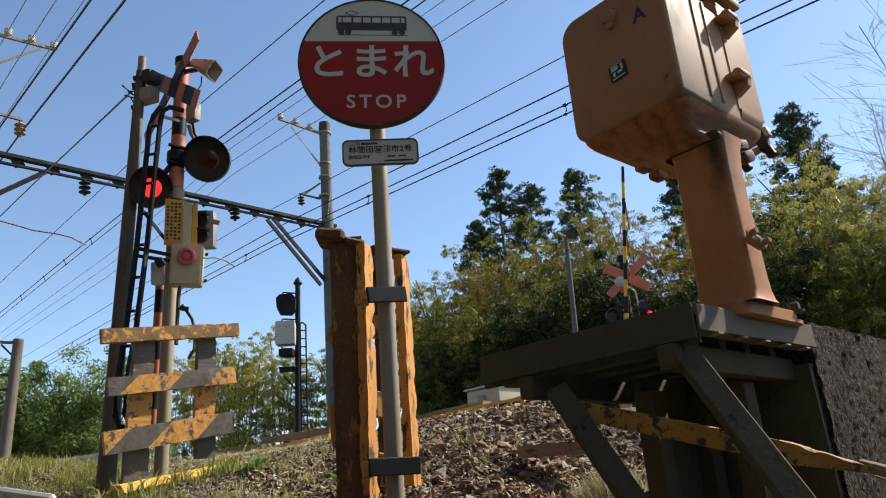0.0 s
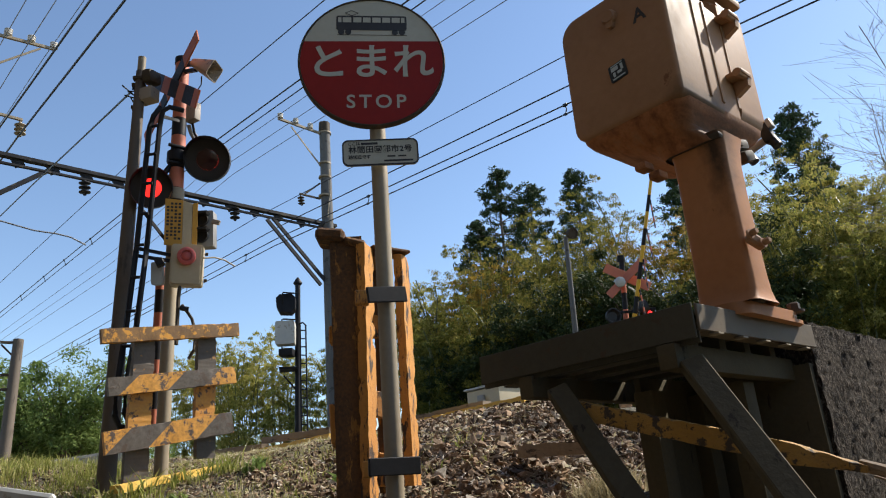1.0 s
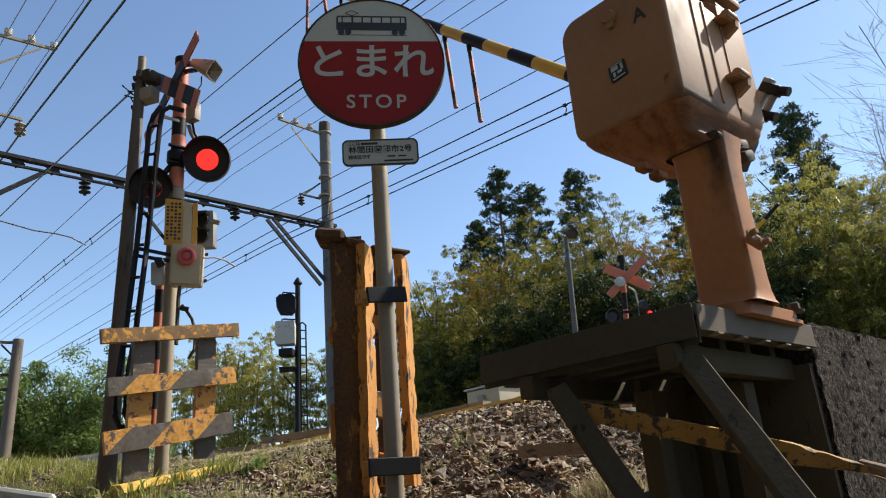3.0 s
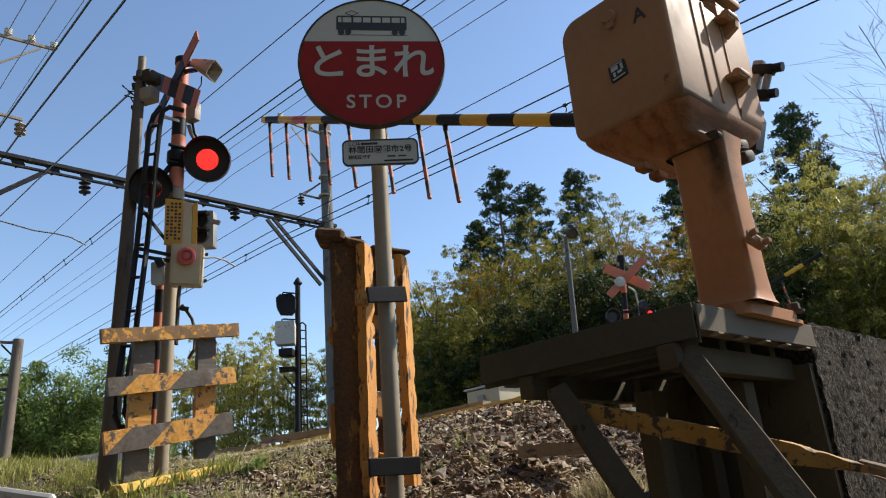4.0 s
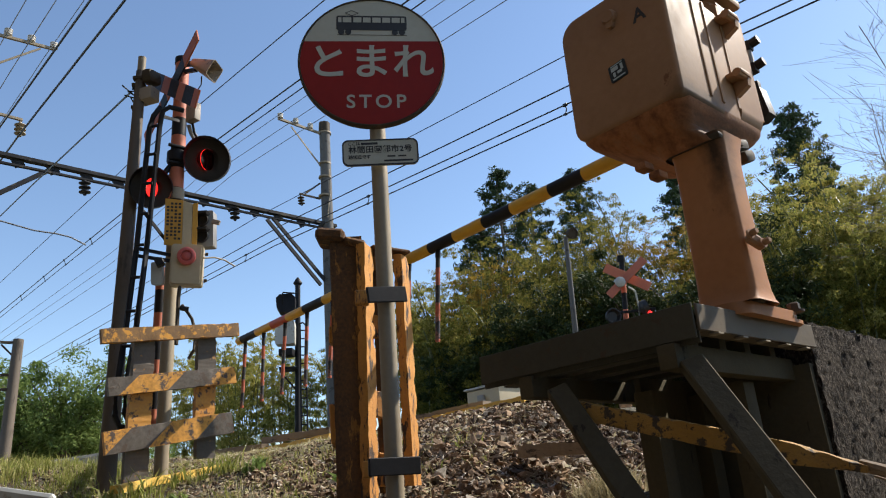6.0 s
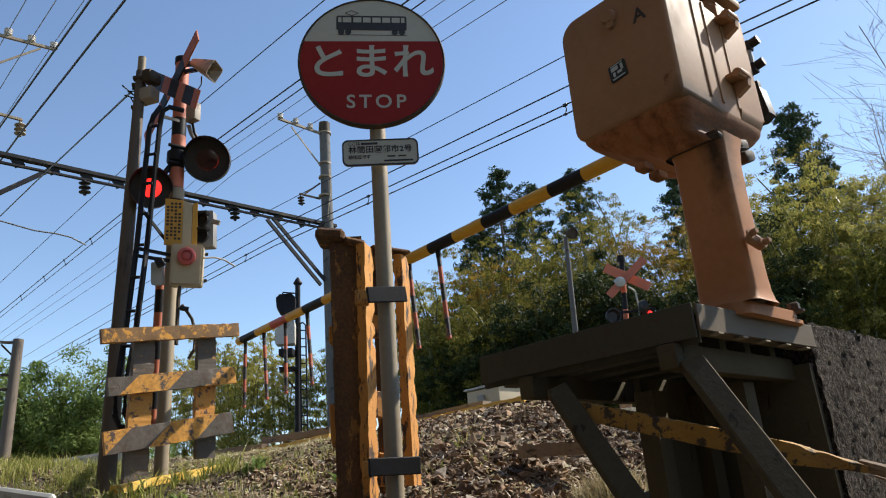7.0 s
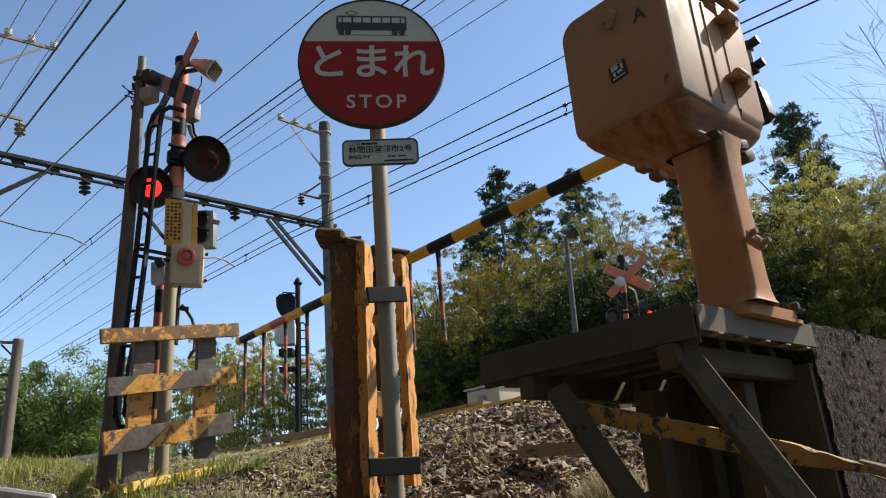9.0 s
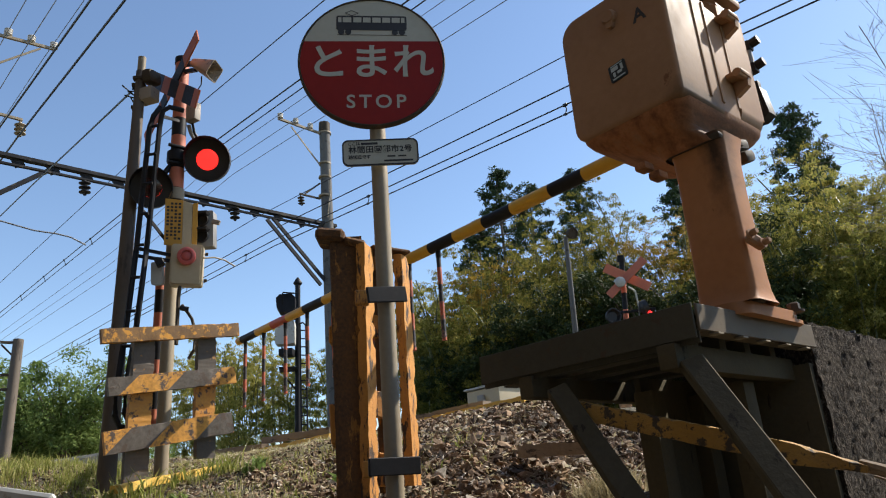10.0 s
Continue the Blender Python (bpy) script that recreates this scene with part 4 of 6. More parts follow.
# ---- crossing signal post ----
def make_lamp(s, at, way, r):
    """One flashing lamp: deep hood, backing and a turning light."""
    m = facing(at, way)
    bm = B()
    lathe(bm, m, [(r * 0.55, -0.10), (r * 0.95, -0.07), (r, -0.05), (r, 0.05), (r * 0.985, 0.052), (r * 0.97, 0.04), (r * 0.95, 0.004), (r * 0.476, 0.0), (r * 0.474, -0.06)], 36)
    hood = part("lamp_hood", bm, M_lamp_inside, s, "round black lamp hood")
    n = 13
    bm = B()
    pts = [(r * 0.985, a) for a in np.linspace(radians(15), radians(165), n)]
    a = [bm.verts.new(m @ Vector((q * math.cos(t), q * math.sin(t), 0.045))) for q, t in pts]
    b = [bm.verts.new(m @ Vector((q * math.cos(t), q * math.sin(t), 0.045 + 0.09 * math.sin(t)))) for q, t in pts]
    for i in range(n - 1):
        bm.faces.new((a[i], a[i + 1], b[i + 1], b[i]))
    bmesh.ops.solidify(bm, geom=bm.faces[:], thickness=0.004)
    part("visor", bm, M_lamp_inside, hood)
    bm = B()
    lathe(bm, Matrix.Identity(4), [(r * 0.10, 0.012), (r * 0.35, 0.009), (r * 0.471, 0.004), (r * 0.471, 0.0005)], 28)
    lathe(bm, pose(0, 0, 0, 180), [(r * 0.10, 0.012), (r * 0.35, 0.009), (r * 0.471, 0.004), (r * 0.471, 0.0005)], 28)
    for f in bm.faces:
        f.material_index = 0 if f.calc_center_median().z > 0 else 1
    light = part("light", bm, [M_lit, M_lens], s, "red light that flashes in turn")
    light.matrix_basis = m @ pose(0, 0, 0.0)
    return light, m


def make_signal():
    s = thing("crossing_signal", "red and black banded crossing signal post with two flashing lamps", "crossing signal")
    px, py = -4.95, 1.833
    bounds = [((-4.950, 1.827, 3.172)[2], (-4.950, 1.825, 2.934)[2], "r"), ((-4.950, 1.825, 2.934)[2], (-4.950, 1.828, 2.782)[2], "k"), ((-4.950, 1.828, 2.782)[2], (-4.950, 1.832, 2.690)[2], "r"),
              ((-4.950, 1.832, 2.690)[2], (-4.950, 1.832, 2.508)[2], "k"), ((-4.950, 1.832, 2.508)[2], (-4.950, 1.832, 2.344)[2], "r"), ((-4.950, 1.832, 2.344)[2], (-4.950, 1.833, 2.229)[2], "k")]
    top = (-4.950, 1.818, 3.466)[2]
    bm = rod(B(), (px, py, bounds[0][0]), (px, py, top), 0.052, seg=20)
    part("top_tube", bm, M_red_board, s)
    for z1, z0, c in bounds:
        part("band", rod(B(), (px, py, z0), (px, py, z1), 0.0535, seg=20), M_red_board if c == "r" else M_black, s)
    zc = (-4.950, 1.830, 2.297)[2]
    part("collar", rod(B(), (px, py, zc - 0.05), (px, py, zc + 0.04), 0.062, seg=20), M_galv, s)
    part("lower_tube", rod(B(), (px, py, 0.25), (px, py, bounds[-1][1]), 0.046, seg=20), M_galv, s)
    bm = lathe(B(), Matrix.Translation((px, py, top)), [(0.058, -0.03), (0.058, 0.02), (0.03, 0.04), (0.028, 0.041)], 20)
    part("cap", bm, M_black, s)
    # crossed boards
    def board(a, b, w, y, cuts):
        a, b = Vector(a), Vector(b)
        for i, (t0, t1, k) in enumerate(cuts):
            bm = plank(B(), a.lerp(b, t0), a.lerp(b, t1), w, 0.012, (-(b - a).z, 0, (b - a).x), 0.002)
            part("crossed_board", bm, M_black if k else M_red_board, s)
    board((-5.459, 1.740, 3.558), (-4.374, 1.740, 2.795), 0.135, 1.74, [(0, 0.16, 0), (0.16, 0.34, 1), (0.34, 0.48, 0), (0.48, 0.64, 1), (0.64, 0.76, 0), (0.76, 0.92, 1), (0.92, 1.0, 0)])
    board((-4.478, 1.760, 3.407), (-5.496, 1.760, 2.988), 0.125, 1.76, [(0, 0.24, 0), (0.24, 0.42, 1), (0.42, 0.56, 0), (0.56, 0.66, 1), (0.66, 1.0, 0)])
    # horn
    m = facing((-4.713, 1.841, 3.317), (0.62, 0.55, -0.50))
    bm = B()
    rings = [[bm.verts.new(m @ Vector((x, y, z))) for x, y in round_rect(w, h, 0.02, 3)] for w, h, z in ((0.06, 0.06, -0.02), (0.09, 0.07, 0.02), (0.16, 0.135, 0.19), (0.15, 0.125, 0.19), (0.05, 0.04, 0.04))]
    for a, b in zip(rings, rings[1:]):
        for i in range(len(a)):
            bm.faces.new((a[i], a[(i + 1) % len(a)], b[(i + 1) % len(a)], b[i]))
    bm.faces.new(rings[0][::-1]), bm.faces.new(rings[-1])
    part("horn", bm, M_speaker, s, "beige loudspeaker horn")
    bm = plank(B(), (px, py, top - 0.03), (-4.708, 1.852, 3.318), 0.04, 0.03)
    plank(bm, (px, py, top - 0.10), (-4.731, 1.863, 3.279), 0.03, 0.03)
    part("horn_bracket", bm, M_black, s)
    part("horn_cable", pipe(B(), [(-4.699, 1.892, 3.216), (-4.731, 1.904, 3.161), (-4.769, 1.886, 3.114), (-4.802, 1.856, 3.081)], 0.005), M_rubber, s)
    # lamp arms and lamps
    z = (-4.950, 1.832, 2.603)[2]
    lamps = []
    for c, r, w in (((-4.961, 1.657, 2.316), 0.152, (0.86, -0.36, -0.32)), ((-4.781, 1.997, 2.562), 0.170, (0.80, -0.46, -0.36))):
        lamps.append(make_lamp(s, c, w, r))
        bm = pipe(B(), [(px, py, z), Vector((px, py, z)).lerp(Vector(c), 0.5) + Vector((0, 0, -0.0)), Vector(c) - Vector(w).normalized() * 0.09], 0.022)
        part("lamp_arm", bm, M_black, s)
    bm = lathe(B(), Matrix.Translation((px, py, z - 0.05)), [(0.06, 0), (0.078, 0.01), (0.078, 0.09), (0.06, 0.10)], 16)
    for q in (-0.02, 0.12):
        rod(bm, (px + 0.05, py - 0.09, z + q - 0.05), (px + 0.05, py + 0.09, z + q - 0.05), 0.014)
    part("clamp", bm, M_black, s)
    bm = B()
    box(bm, (-4.773, 1.869, 2.922), (0.10, 0.06, 0.15), (0, 0, 20), 0.01)
    part("junction_box", bm, M_speaker, s)
    part("cable", pipe(B(), [(-4.827, 1.859, 2.837), (-4.830, 1.881, 2.777), (-4.823, 1.911, 2.724), (-4.809, 1.938, 2.687)], 0.016), M_speaker, s)
    part("cable", pipe(B(), [(-4.804, 1.875, 2.865), (-4.818, 1.902, 2.782), (-4.812, 1.937, 2.727), (-4.799, 1.969, 2.682)], 0.010), M_black, s)
    # direction box with yellow front
    m = facing((-4.744, 1.796, 1.992), (0.87, -0.40, -0.2))
    bm = B()
    slab(bm, [(-0.098, -0.158), (0.02, -0.175), (0.02, 0.160), (-0.098, 0.168)], m, -0.02, 0.03)
    b = part("yellow_box", bm, M_box_yellow, s, "yellow signal box with rows of black marks")
    bm = B()
    slab(bm, [(0.022, -0.178), (0.085, -0.20), (0.085, 0.14), (0.022, 0.160)], m, -0.03, 0.022)
    part("box_side", bm, M_box_cream, b)
    bm = B()
    slab(bm, [(0.087, -0.20), (0.12, -0.215), (0.12, 0.145), (0.087, 0.14)], m, -0.03, 0.024)
    part("box_edge", bm, M_box_yellow, b)
    bm = B()
    for row in range(11):
        for col in range(4):
            x, y = -0.086 + col * 0.026, 0.140 - row * 0.025
            if (row * 3 + col * 5) % 7:
                slab(bm, [(x, y), (x + 0.017, y), (x + 0.017, y - 0.015), (x, y - 0.015)], m, 0.03, 0.032)
    part("box_marks", bm, M_ink, b)
    m = facing((-4.743, 1.958, 1.979), (0.75, -0.6, -0.1))
    bm = slab(B(), round_rect(0.165, 0.27, 0.012, 3), m, -0.10, 0.0)
    tl = part("direction_light", bm, M_flasher_grey, s, "grey twin-lens direction light")
    for dy in (0.065, -0.055):
        bm = lathe(B(), m @ pose(0.0, dy, 0), [(0.050, 0), (0.050, 0.03), (0.045, 0.03), (0.042, 0.004), (0.04, 0.003)], 18)
        part("lens", bm, M_lamp_inside, tl)
        bm = B()
        slab(bm, [(-0.05, 0.03), (0.05, 0.03), (0.06, 0.045), (-0.06, 0.045)], m @ pose(0, dy, 0), 0, 0.09)
        part("visor", bm, M_lamp_inside, tl)
    bm = plank(B(), (-4.696, 2.017, 2.032), (-4.645, 2.051, 2.008), 0.035, 0.02)
    part("side_tab", bm, M_speaker, tl)
    # emergency button box
    m = facing((-4.702, 1.843, 1.673), (0.87, -0.47, -0.12)) @ pose(0, 0, 0, 0, 0, -2)
    bm = slab(B(), round_rect(0.215, 0.295, 0.02, 4), m, -0.10, 0.0)
    slab(bm, round_rect(0.19, 0.27, 0.018, 4), m, 0.0, 0.012)
    eb = part("button_box", bm, M_box_cream, s, "cream emergency box with a red push button")
    bm = lathe(B(), m @ pose(0.0, 0.055, 0.012), [(0.062, 0), (0.062, 0.03), (0.052, 0.036), (0.040, 0.036), (0.038, 0.018), (0.036, 0.018)], 26)
    part("button_ring", bm, M_button, eb)
    bm = lathe(B(), m @ pose(0.0, 0.055, 0.028), [(0.032, 0), (0.030, 0.008), (0.02, 0.014), (0.01, 0.016)], 22)
    part("push_button", bm, M_button, eb)
    bm = B()
    for dx, dy in ((0.115, 0.09), (0.115, -0.10)):
        rod(bm, m @ Vector((dx, dy, -0.05)), m @ Vector((dx + 0.02, dy, -0.05)), 0.012)
    part("hinge", bm, M_dark_steel, eb)
    part("lead", pipe(B(), [(-4.628, 1.932, 1.715), (-4.640, 2.019, 1.737), (-4.660, 2.104, 1.736), (-4.686, 2.195, 1.710)], 0.006), M_galv, eb)
    m = facing((-4.840, 1.697, 1.624), (0.8, -0.55, -0.2))
    bm = slab(B(), round_rect(0.075, 0.16, 0.015, 3), m, -0.03, 0.03)
    part("phone_box", bm, M_cabinet, s, "small grey terminal box")
    part("phone_hood", plank(B(), (-4.754, 1.651, 1.662), (-4.730, 1.695, 1.686), 0.05, 0.06), M_black, s)
    part("conduit", pipe(B(), [(-4.741, 1.818, 1.519), (-4.715, 1.803, 1.442), (-4.703, 1.798, 1.299), (-4.653, 1.780, 1.093)], 0.013), M_dark_steel, s)
    part("conduit", pipe(B(), [(-4.721, 1.832, 1.386), (-4.692, 1.858, 1.335), (-4.673, 1.887, 1.282), (-4.639, 1.901, 1.177), (-4.625, 1.890, 1.06), (-4.64, 1.86, 1.0)], 0.011), M_dark_steel, s)
    part("conduit_clip", plank(B(), (-4.685, 1.803, 1.355), (-4.667, 1.859, 1.344), 0.03, 0.03), M_black, s)
    # striped stub behind the tube
    za, n = (-5.050, 1.834, 1.575)[2], 7
    for i in range(n):
        part("stub_band", rod(B(), (-5.06, 1.80, za + 0.17 - 0.17 * i), (-5.06, 1.80, za - 0.17 * i), 0.035, seg=14), M_black if i % 2 else M_red_board, s)
    return lamps


LAMPS = make_signal()


def make_ladder():
    l = thing("ladder", "narrow black steel ladder curving over to the signal post", "ladder")
    left = [(-4.723, 1.604, 2.860), (-4.727, 1.561, 2.777), (-4.755, 1.548, 2.694), (-4.815, 1.534, 1.756), (-4.787, 1.494, 1.173), (-4.721, 1.444, 0.794), (-4.722, 1.446, 0.638), (-4.711, 1.478, 0.566), (-4.689, 1.549, 0.560)]
    right = [(-4.647, 1.747, 2.841), (-4.659, 1.647, 2.842), (-4.673, 1.605, 2.802), (-4.708, 1.603, 2.702), (-4.776, 1.589, 1.753), (-4.750, 1.546, 1.169), (-4.686, 1.488, 0.790), (-4.695, 1.494, 0.653), (-4.681, 1.535, 0.576)]
    part("stringer", pipe(B(), left, 0.019, 8), M_black, l)
    part("stringer", pipe(B(), right, 0.019, 8), M_black, l)
    a0, a1, b0, b1 = (Vector(v) for v in (left[2], left[5], right[3], right[6]))
    for i in range(9):
        t = i / 8.2
        part("rung", rod(B(), a0.lerp(a1, t), b0.lerp(b1, t), 0.011, seg=8), M_black, l)
    for a, b in (((-4.850, 1.559, 1.791), (-4.792, 1.762, 1.758)), ((-4.867, 1.560, 1.743), (-4.806, 1.762, 1.720)), ((-4.711, 1.600, 2.782), (-4.758, 1.763, 2.809)), ((-4.801, 1.552, 2.060), (-4.861, 1.763, 1.873))):
        part("stay", plank(B(), a, b, 0.025, 0.01, bevel=0.001), M_black, l)


make_ladder()


def make_left_pole():
    p = thing("utility_pole", "slim brown weathered pole with a bracket and cable box", "pole")
    part("shaft", rod(B(), (-5.070, 1.530, 0.199), (-5.141, 1.580, 3.376), 0.060, 0.038, 20), M_brown_pole, p)
    part("tip", rod(B(), (-5.142, 1.579, 3.356), (-5.122, 1.574, 3.500), 0.030, 0.030, 16), M_galv, p)
    bm = box(B(), (-5.087, 1.627, 3.148), (0.14, 0.10, 0.11), (0, 0, 30), 0.01)
    part("cable_box", bm, M_speaker, p)
    bm = box(B(), (-5.053, 1.632, 3.296), (0.09, 0.14, 0.11), (10, 0, 30), 0.03)
    part("drum", bm, M_dark_steel, p)
    for a, b in (((-5.147, 1.526, 3.297), (-5.098, 1.596, 3.302)), ((-5.175, 1.530, 3.251), (-5.122, 1.616, 3.254)), ((-5.257, 1.563, 3.100), (-5.209, 1.634, 3.104))):
        bm = plank(B(), a, b, 0.03, 0.05, bevel=0.004)
        part("pole_band", bm, M_dark_steel, p)
    rng = random.Random(3)
    for i in range(6):
        a = Vector((-5.188, 1.529, 3.191))
        o = [Vector((rng.uniform(-0.05, 0.05), rng.uniform(-0.07, 0.07), rng.uniform(-0.08, 0.08))) for _ in range(3)]
        part("loose_cable", pipe(B(), [a + o[0], a + o[1] * 1.3, a + o[2]], 0.006, 5), M_rubber, p)


make_left_pole()


# ---- overhead line ----
def insulator(bm, a, b, r):
    """A stack of porcelain sheds between two points."""
    a, b = Vector(a), Vector(b)
    m = Matrix.Translation(a) @ (b - a).to_track_quat("Z", "Y").to_matrix().to_4x4()
    h = (b - a).length
    prof = []
    for i in range(3):
        z = h * (0.12 + 0.28 * i)
        prof += [(r * 0.35, z), (r, z + h * 0.06), (r, z + h * 0.10), (r * 0.35, z + h * 0.18)]
    return lathe(bm, m, [(r * 0.25, 0), *prof, (r * 0.25, h)], 14)


def make_catenary_pole():
    c = thing("catenary_pole", "tall grey concrete catenary pole with bands and a crossarm", "pole")
    part("shaft", rod(B(), (-16.8, 10.83, 0.4), (-16.800, 10.694, 11.171), 0.185, 0.160, 24), M_concrete_pole, c)
    part("top_band", rod(B(), (-16.800, 10.689, 10.913), (-16.800, 10.696, 11.230), 0.175, 0.17, 24), M_dark_steel, c)
    for z in ((-16.800, 10.708, 10.860), (-16.800, 10.684, 9.813), (-16.800, 10.674, 9.358), (-16.800, 10.660, 8.743)):
        z = Vector(z)
        part("band", rod(B(), z, z + Vector((0, 0, 0.05)), 0.19, 0.19, 20), M_galv, c)
    part("crossarm", plank(B(), (-16.800, 9.104, 10.908), (-16.800, 10.526, 10.845), 0.07, 0.06), M_galv, c)
    part("arm_brace", plank(B(), (-16.800, 9.534, 10.776), (-16.800, 10.505, 9.766), 0.05, 0.02), M_galv, c)
    for x, y in ((496, 211), (523, 220), (549, 229)):
        p = Vector((-16.800, 9.178, 10.912)).lerp(Vector((-16.800, 10.189, 10.880)), (x - 496) / 53)
        part("pin_insulator", insulator(B(), p, p + Vector((0, 0, 0.22)), 0.085), M_porcelain, c)
    for a, b in (((-16.800, 9.800, 8.655), (-16.800, 10.483, 8.648)), ((-16.800, 9.988, 8.699), (-16.800, 10.493, 9.146))):
        part("side_arm", plank(B(), a, b, 0.05, 0.05), M_dark_steel, c)
    part("hanging_insulator", insulator(B(), (-16.800, 9.871, 8.297), (-16.800, 9.837, 8.610), 0.10), M_dark_steel, c)
    part("cable_run", pipe(B(), [(-16.600, 10.712, 9.586), (-16.600, 10.713, 8.845), (-16.600, 10.615, 8.010)], 0.015), M_galv, c)


make_catenary_pole()


def make_beam():
    b = thing("catenary_beam", "black steel truss beam spanning over the tracks", "gantry")
    A, C = Vector((-16.800, 1.682, 7.882)), Vector((-16.800, 11.011, 7.872))
    low = Vector((0, 0, -0.20))
    part("top_chord", plank(B(), A, C, 0.09, 0.16), M_steel_beam, b)
    part("bottom_chord", plank(B(), A + low, C + low * 0.7, 0.05, 0.08), M_steel_beam, b)
    n = 13
    for i in range(n):
        p = A.lerp(C, (i + 0.3) / n)
        part("web_plate", plank(B(), p + Vector((0, 0, -0.02)), p + Vector((0, 0.12, 0)) + low, 0.22, 0.03, (0, 1, 0)), M_steel_beam, b)
    for a, c in (((-16.800, 8.937, 7.736), (-16.800, 10.693, 6.056)), ((-16.750, 8.740, 7.627), (-16.750, 10.436, 5.957)), ((-16.800, 3.398, 7.816), (-16.800, 2.131, 6.729))):
        part("knee_brace", plank(B(), a, c, 0.10, 0.06), M_steel_beam, b)
    for x, y0, y1 in ((150, 318, 346), (416, 364, 390)):
        part("drop_insulator", insulator(B(), ((-16.800, 4.107, 7.299) if x == 150 else (-16.800, 7.840, 7.413)), ((-16.800, 4.074, 7.697) if x == 150 else (-16.800, 7.814, 7.849)), 0.13), M_steel_beam, b)
    # crossarms beyond the view's edge
    part("pole_arm", plank(B(), (-16.800, 1.538, 10.822), (-16.800, 3.128, 10.913), 0.07, 0.06), M_galv, b)
    part("pole_arm_brace", plank(B(), (-16.800, 1.663, 9.780), (-16.800, 2.830, 10.825), 0.05, 0.02), M_galv, b)
    for p in ((-16.800, 2.138, 10.889), (-16.800, 2.618, 10.898), (-16.800, 3.104, 10.903)):
        part("pin_insulator", insulator(B(), p, Vector(p) + Vector((0, 0, 0.22)), 0.09), M_porcelain, b)
    part("side_arm", plank(B(), (-16.800, 1.774, 8.853), (-16.800, 2.658, 8.834), 0.06, 0.06), M_galv, b)
    part("drop_insulator", insulator(B(), (-16.800, 2.646, 8.411), (-16.800, 2.618, 8.778), 0.12), M_galv, b)
    part("mast", rod(B(), (-16.8, 1.35, 0.2), (-16.8, 1.35, 11.3), 0.18, 0.15, 20), M_concrete_pole, b)


make_beam()

WAY = Vector((-0.9975, -0.0335, 0.0623))


# how far the lines fall beyond the beam: metres out and metres down
EVEN = [(0, 0.0), (10, 0.38), (40, 1.7)]
STEEP = [(0, 0.0), (8, 0.85), (26, 1.5), (40, 2.0)]


def line_at(at, t, fall):
    q = Vector(at) + WAY * t
    q.z -= lerp(max(0.0, -16.8 - q.x), fall)
    return q


def wire(at, r, fall, back=45.0, ahead=26.0, pale=False, name="overhead_wire"):
    """One line along the railway through a place; it bends at the beam and sags beyond it."""
    w = thing(name, "grey overhead line wire" if pale else "dark overhead line wire above the tracks", "wire", group="overhead wires")
    turn = (Vector(at).x + 16.8) / 0.9975
    ts = sorted([*np.linspace(-ahead, back, 24), turn])
    part("strand", pipe(B(), [line_at(at, t, fall) for t in ts], r, 6), M_wire_pale if pale else M_wire, w)


def make_wires():
    for p, r, fall in (((-14.000, 2.717, 8.255), 0.022, EVEN),
                 ((-14.000, 2.312, 8.290), 0.020, EVEN),
                 ((-11.000, 5.221, 7.992), 0.010, EVEN),
                 ((-12.000, 6.151, 7.960), 0.015, EVEN),
                 ((-12.000, 6.217, 7.808), 0.012, EVEN),
                 ((-8.000, 8.792, 7.117), 0.009, EVEN),
                 ((-9.000, 9.794, 7.286), 0.014, EVEN),
                 ((-9.000, 9.308, 6.623), 0.013, EVEN),
                 ((-9.000, 9.284, 6.427), 0.013, EVEN)):
        wire(p, r, fall)
    for p, r, fall in (((-15.000, 2.369, 9.942), 0.010, EVEN),
                 ((-15.000, 1.978, 10.131), 0.010, EVEN),
                 ((-15.000, 2.983, 10.493), 0.009, EVEN),
                 ((-15.000, 7.773, 9.462), 0.008, STEEP),
                 ((-15.000, 7.777, 9.037), 0.008, STEEP),
                 ((-15.000, 7.781, 8.619), 0.008, STEEP)):
        wire(p, r, fall, pale=True)
    # droppers between the paired wires
    for high, low, ts in (((-12.000, 6.151, 7.960), (-12.000, 6.217, 7.808), (2.2, 7.6, 10.6, 13.2, 15.5, 18.5)), ((-9.000, 9.308, 6.623), (-9.000, 9.284, 6.427), (-2.2, 3.6, 9.5, 13.5, 18.0, 23.0))):
        for t in ts:
            c = thing("wire_hanger", "small dark hanger joining two overhead wires", "wire hanger", group="wire hangers")
            p, q = line_at(high, t, EVEN), line_at(low, t, EVEN)
            part("dropper", pipe(B(), [p, p.lerp(q, 0.5) + Vector((0.03, 0, 0)), q], 0.012, 6), M_wire, c)
            part("clip", box(B(), p, (0.09, 0.05, 0.05), bevel=0.01), M_wire, c)
            part("clip", box(B(), q, (0.07, 0.04, 0.04), bevel=0.008), M_wire, c)
    # service cable to the slim pole and slack line lower down
    w = thing("service_cable", "thin dark service cable to the slim pole", "wire")
    part("strand", pipe(B(), [(-13.082, 1.726, 4.679), (-9.943, 1.799, 4.347), (-7.404, 1.705, 3.812), (-5.200, 1.532, 3.209)], 0.009, 6), M_wire, w)
    w = thing("slack_cable", "slack grey cable hanging below the beam", "wire")
    part("strand", pipe(B(), [(-16.8, 1.35, 6.497), (-16.800, 3.152, 6.239), (-16.800, 3.605, 6.245), (-16.800, 3.900, 6.218), (-16.800, 4.234, 6.086)], 0.018, 6), M_wire_pale, w)


make_wires()


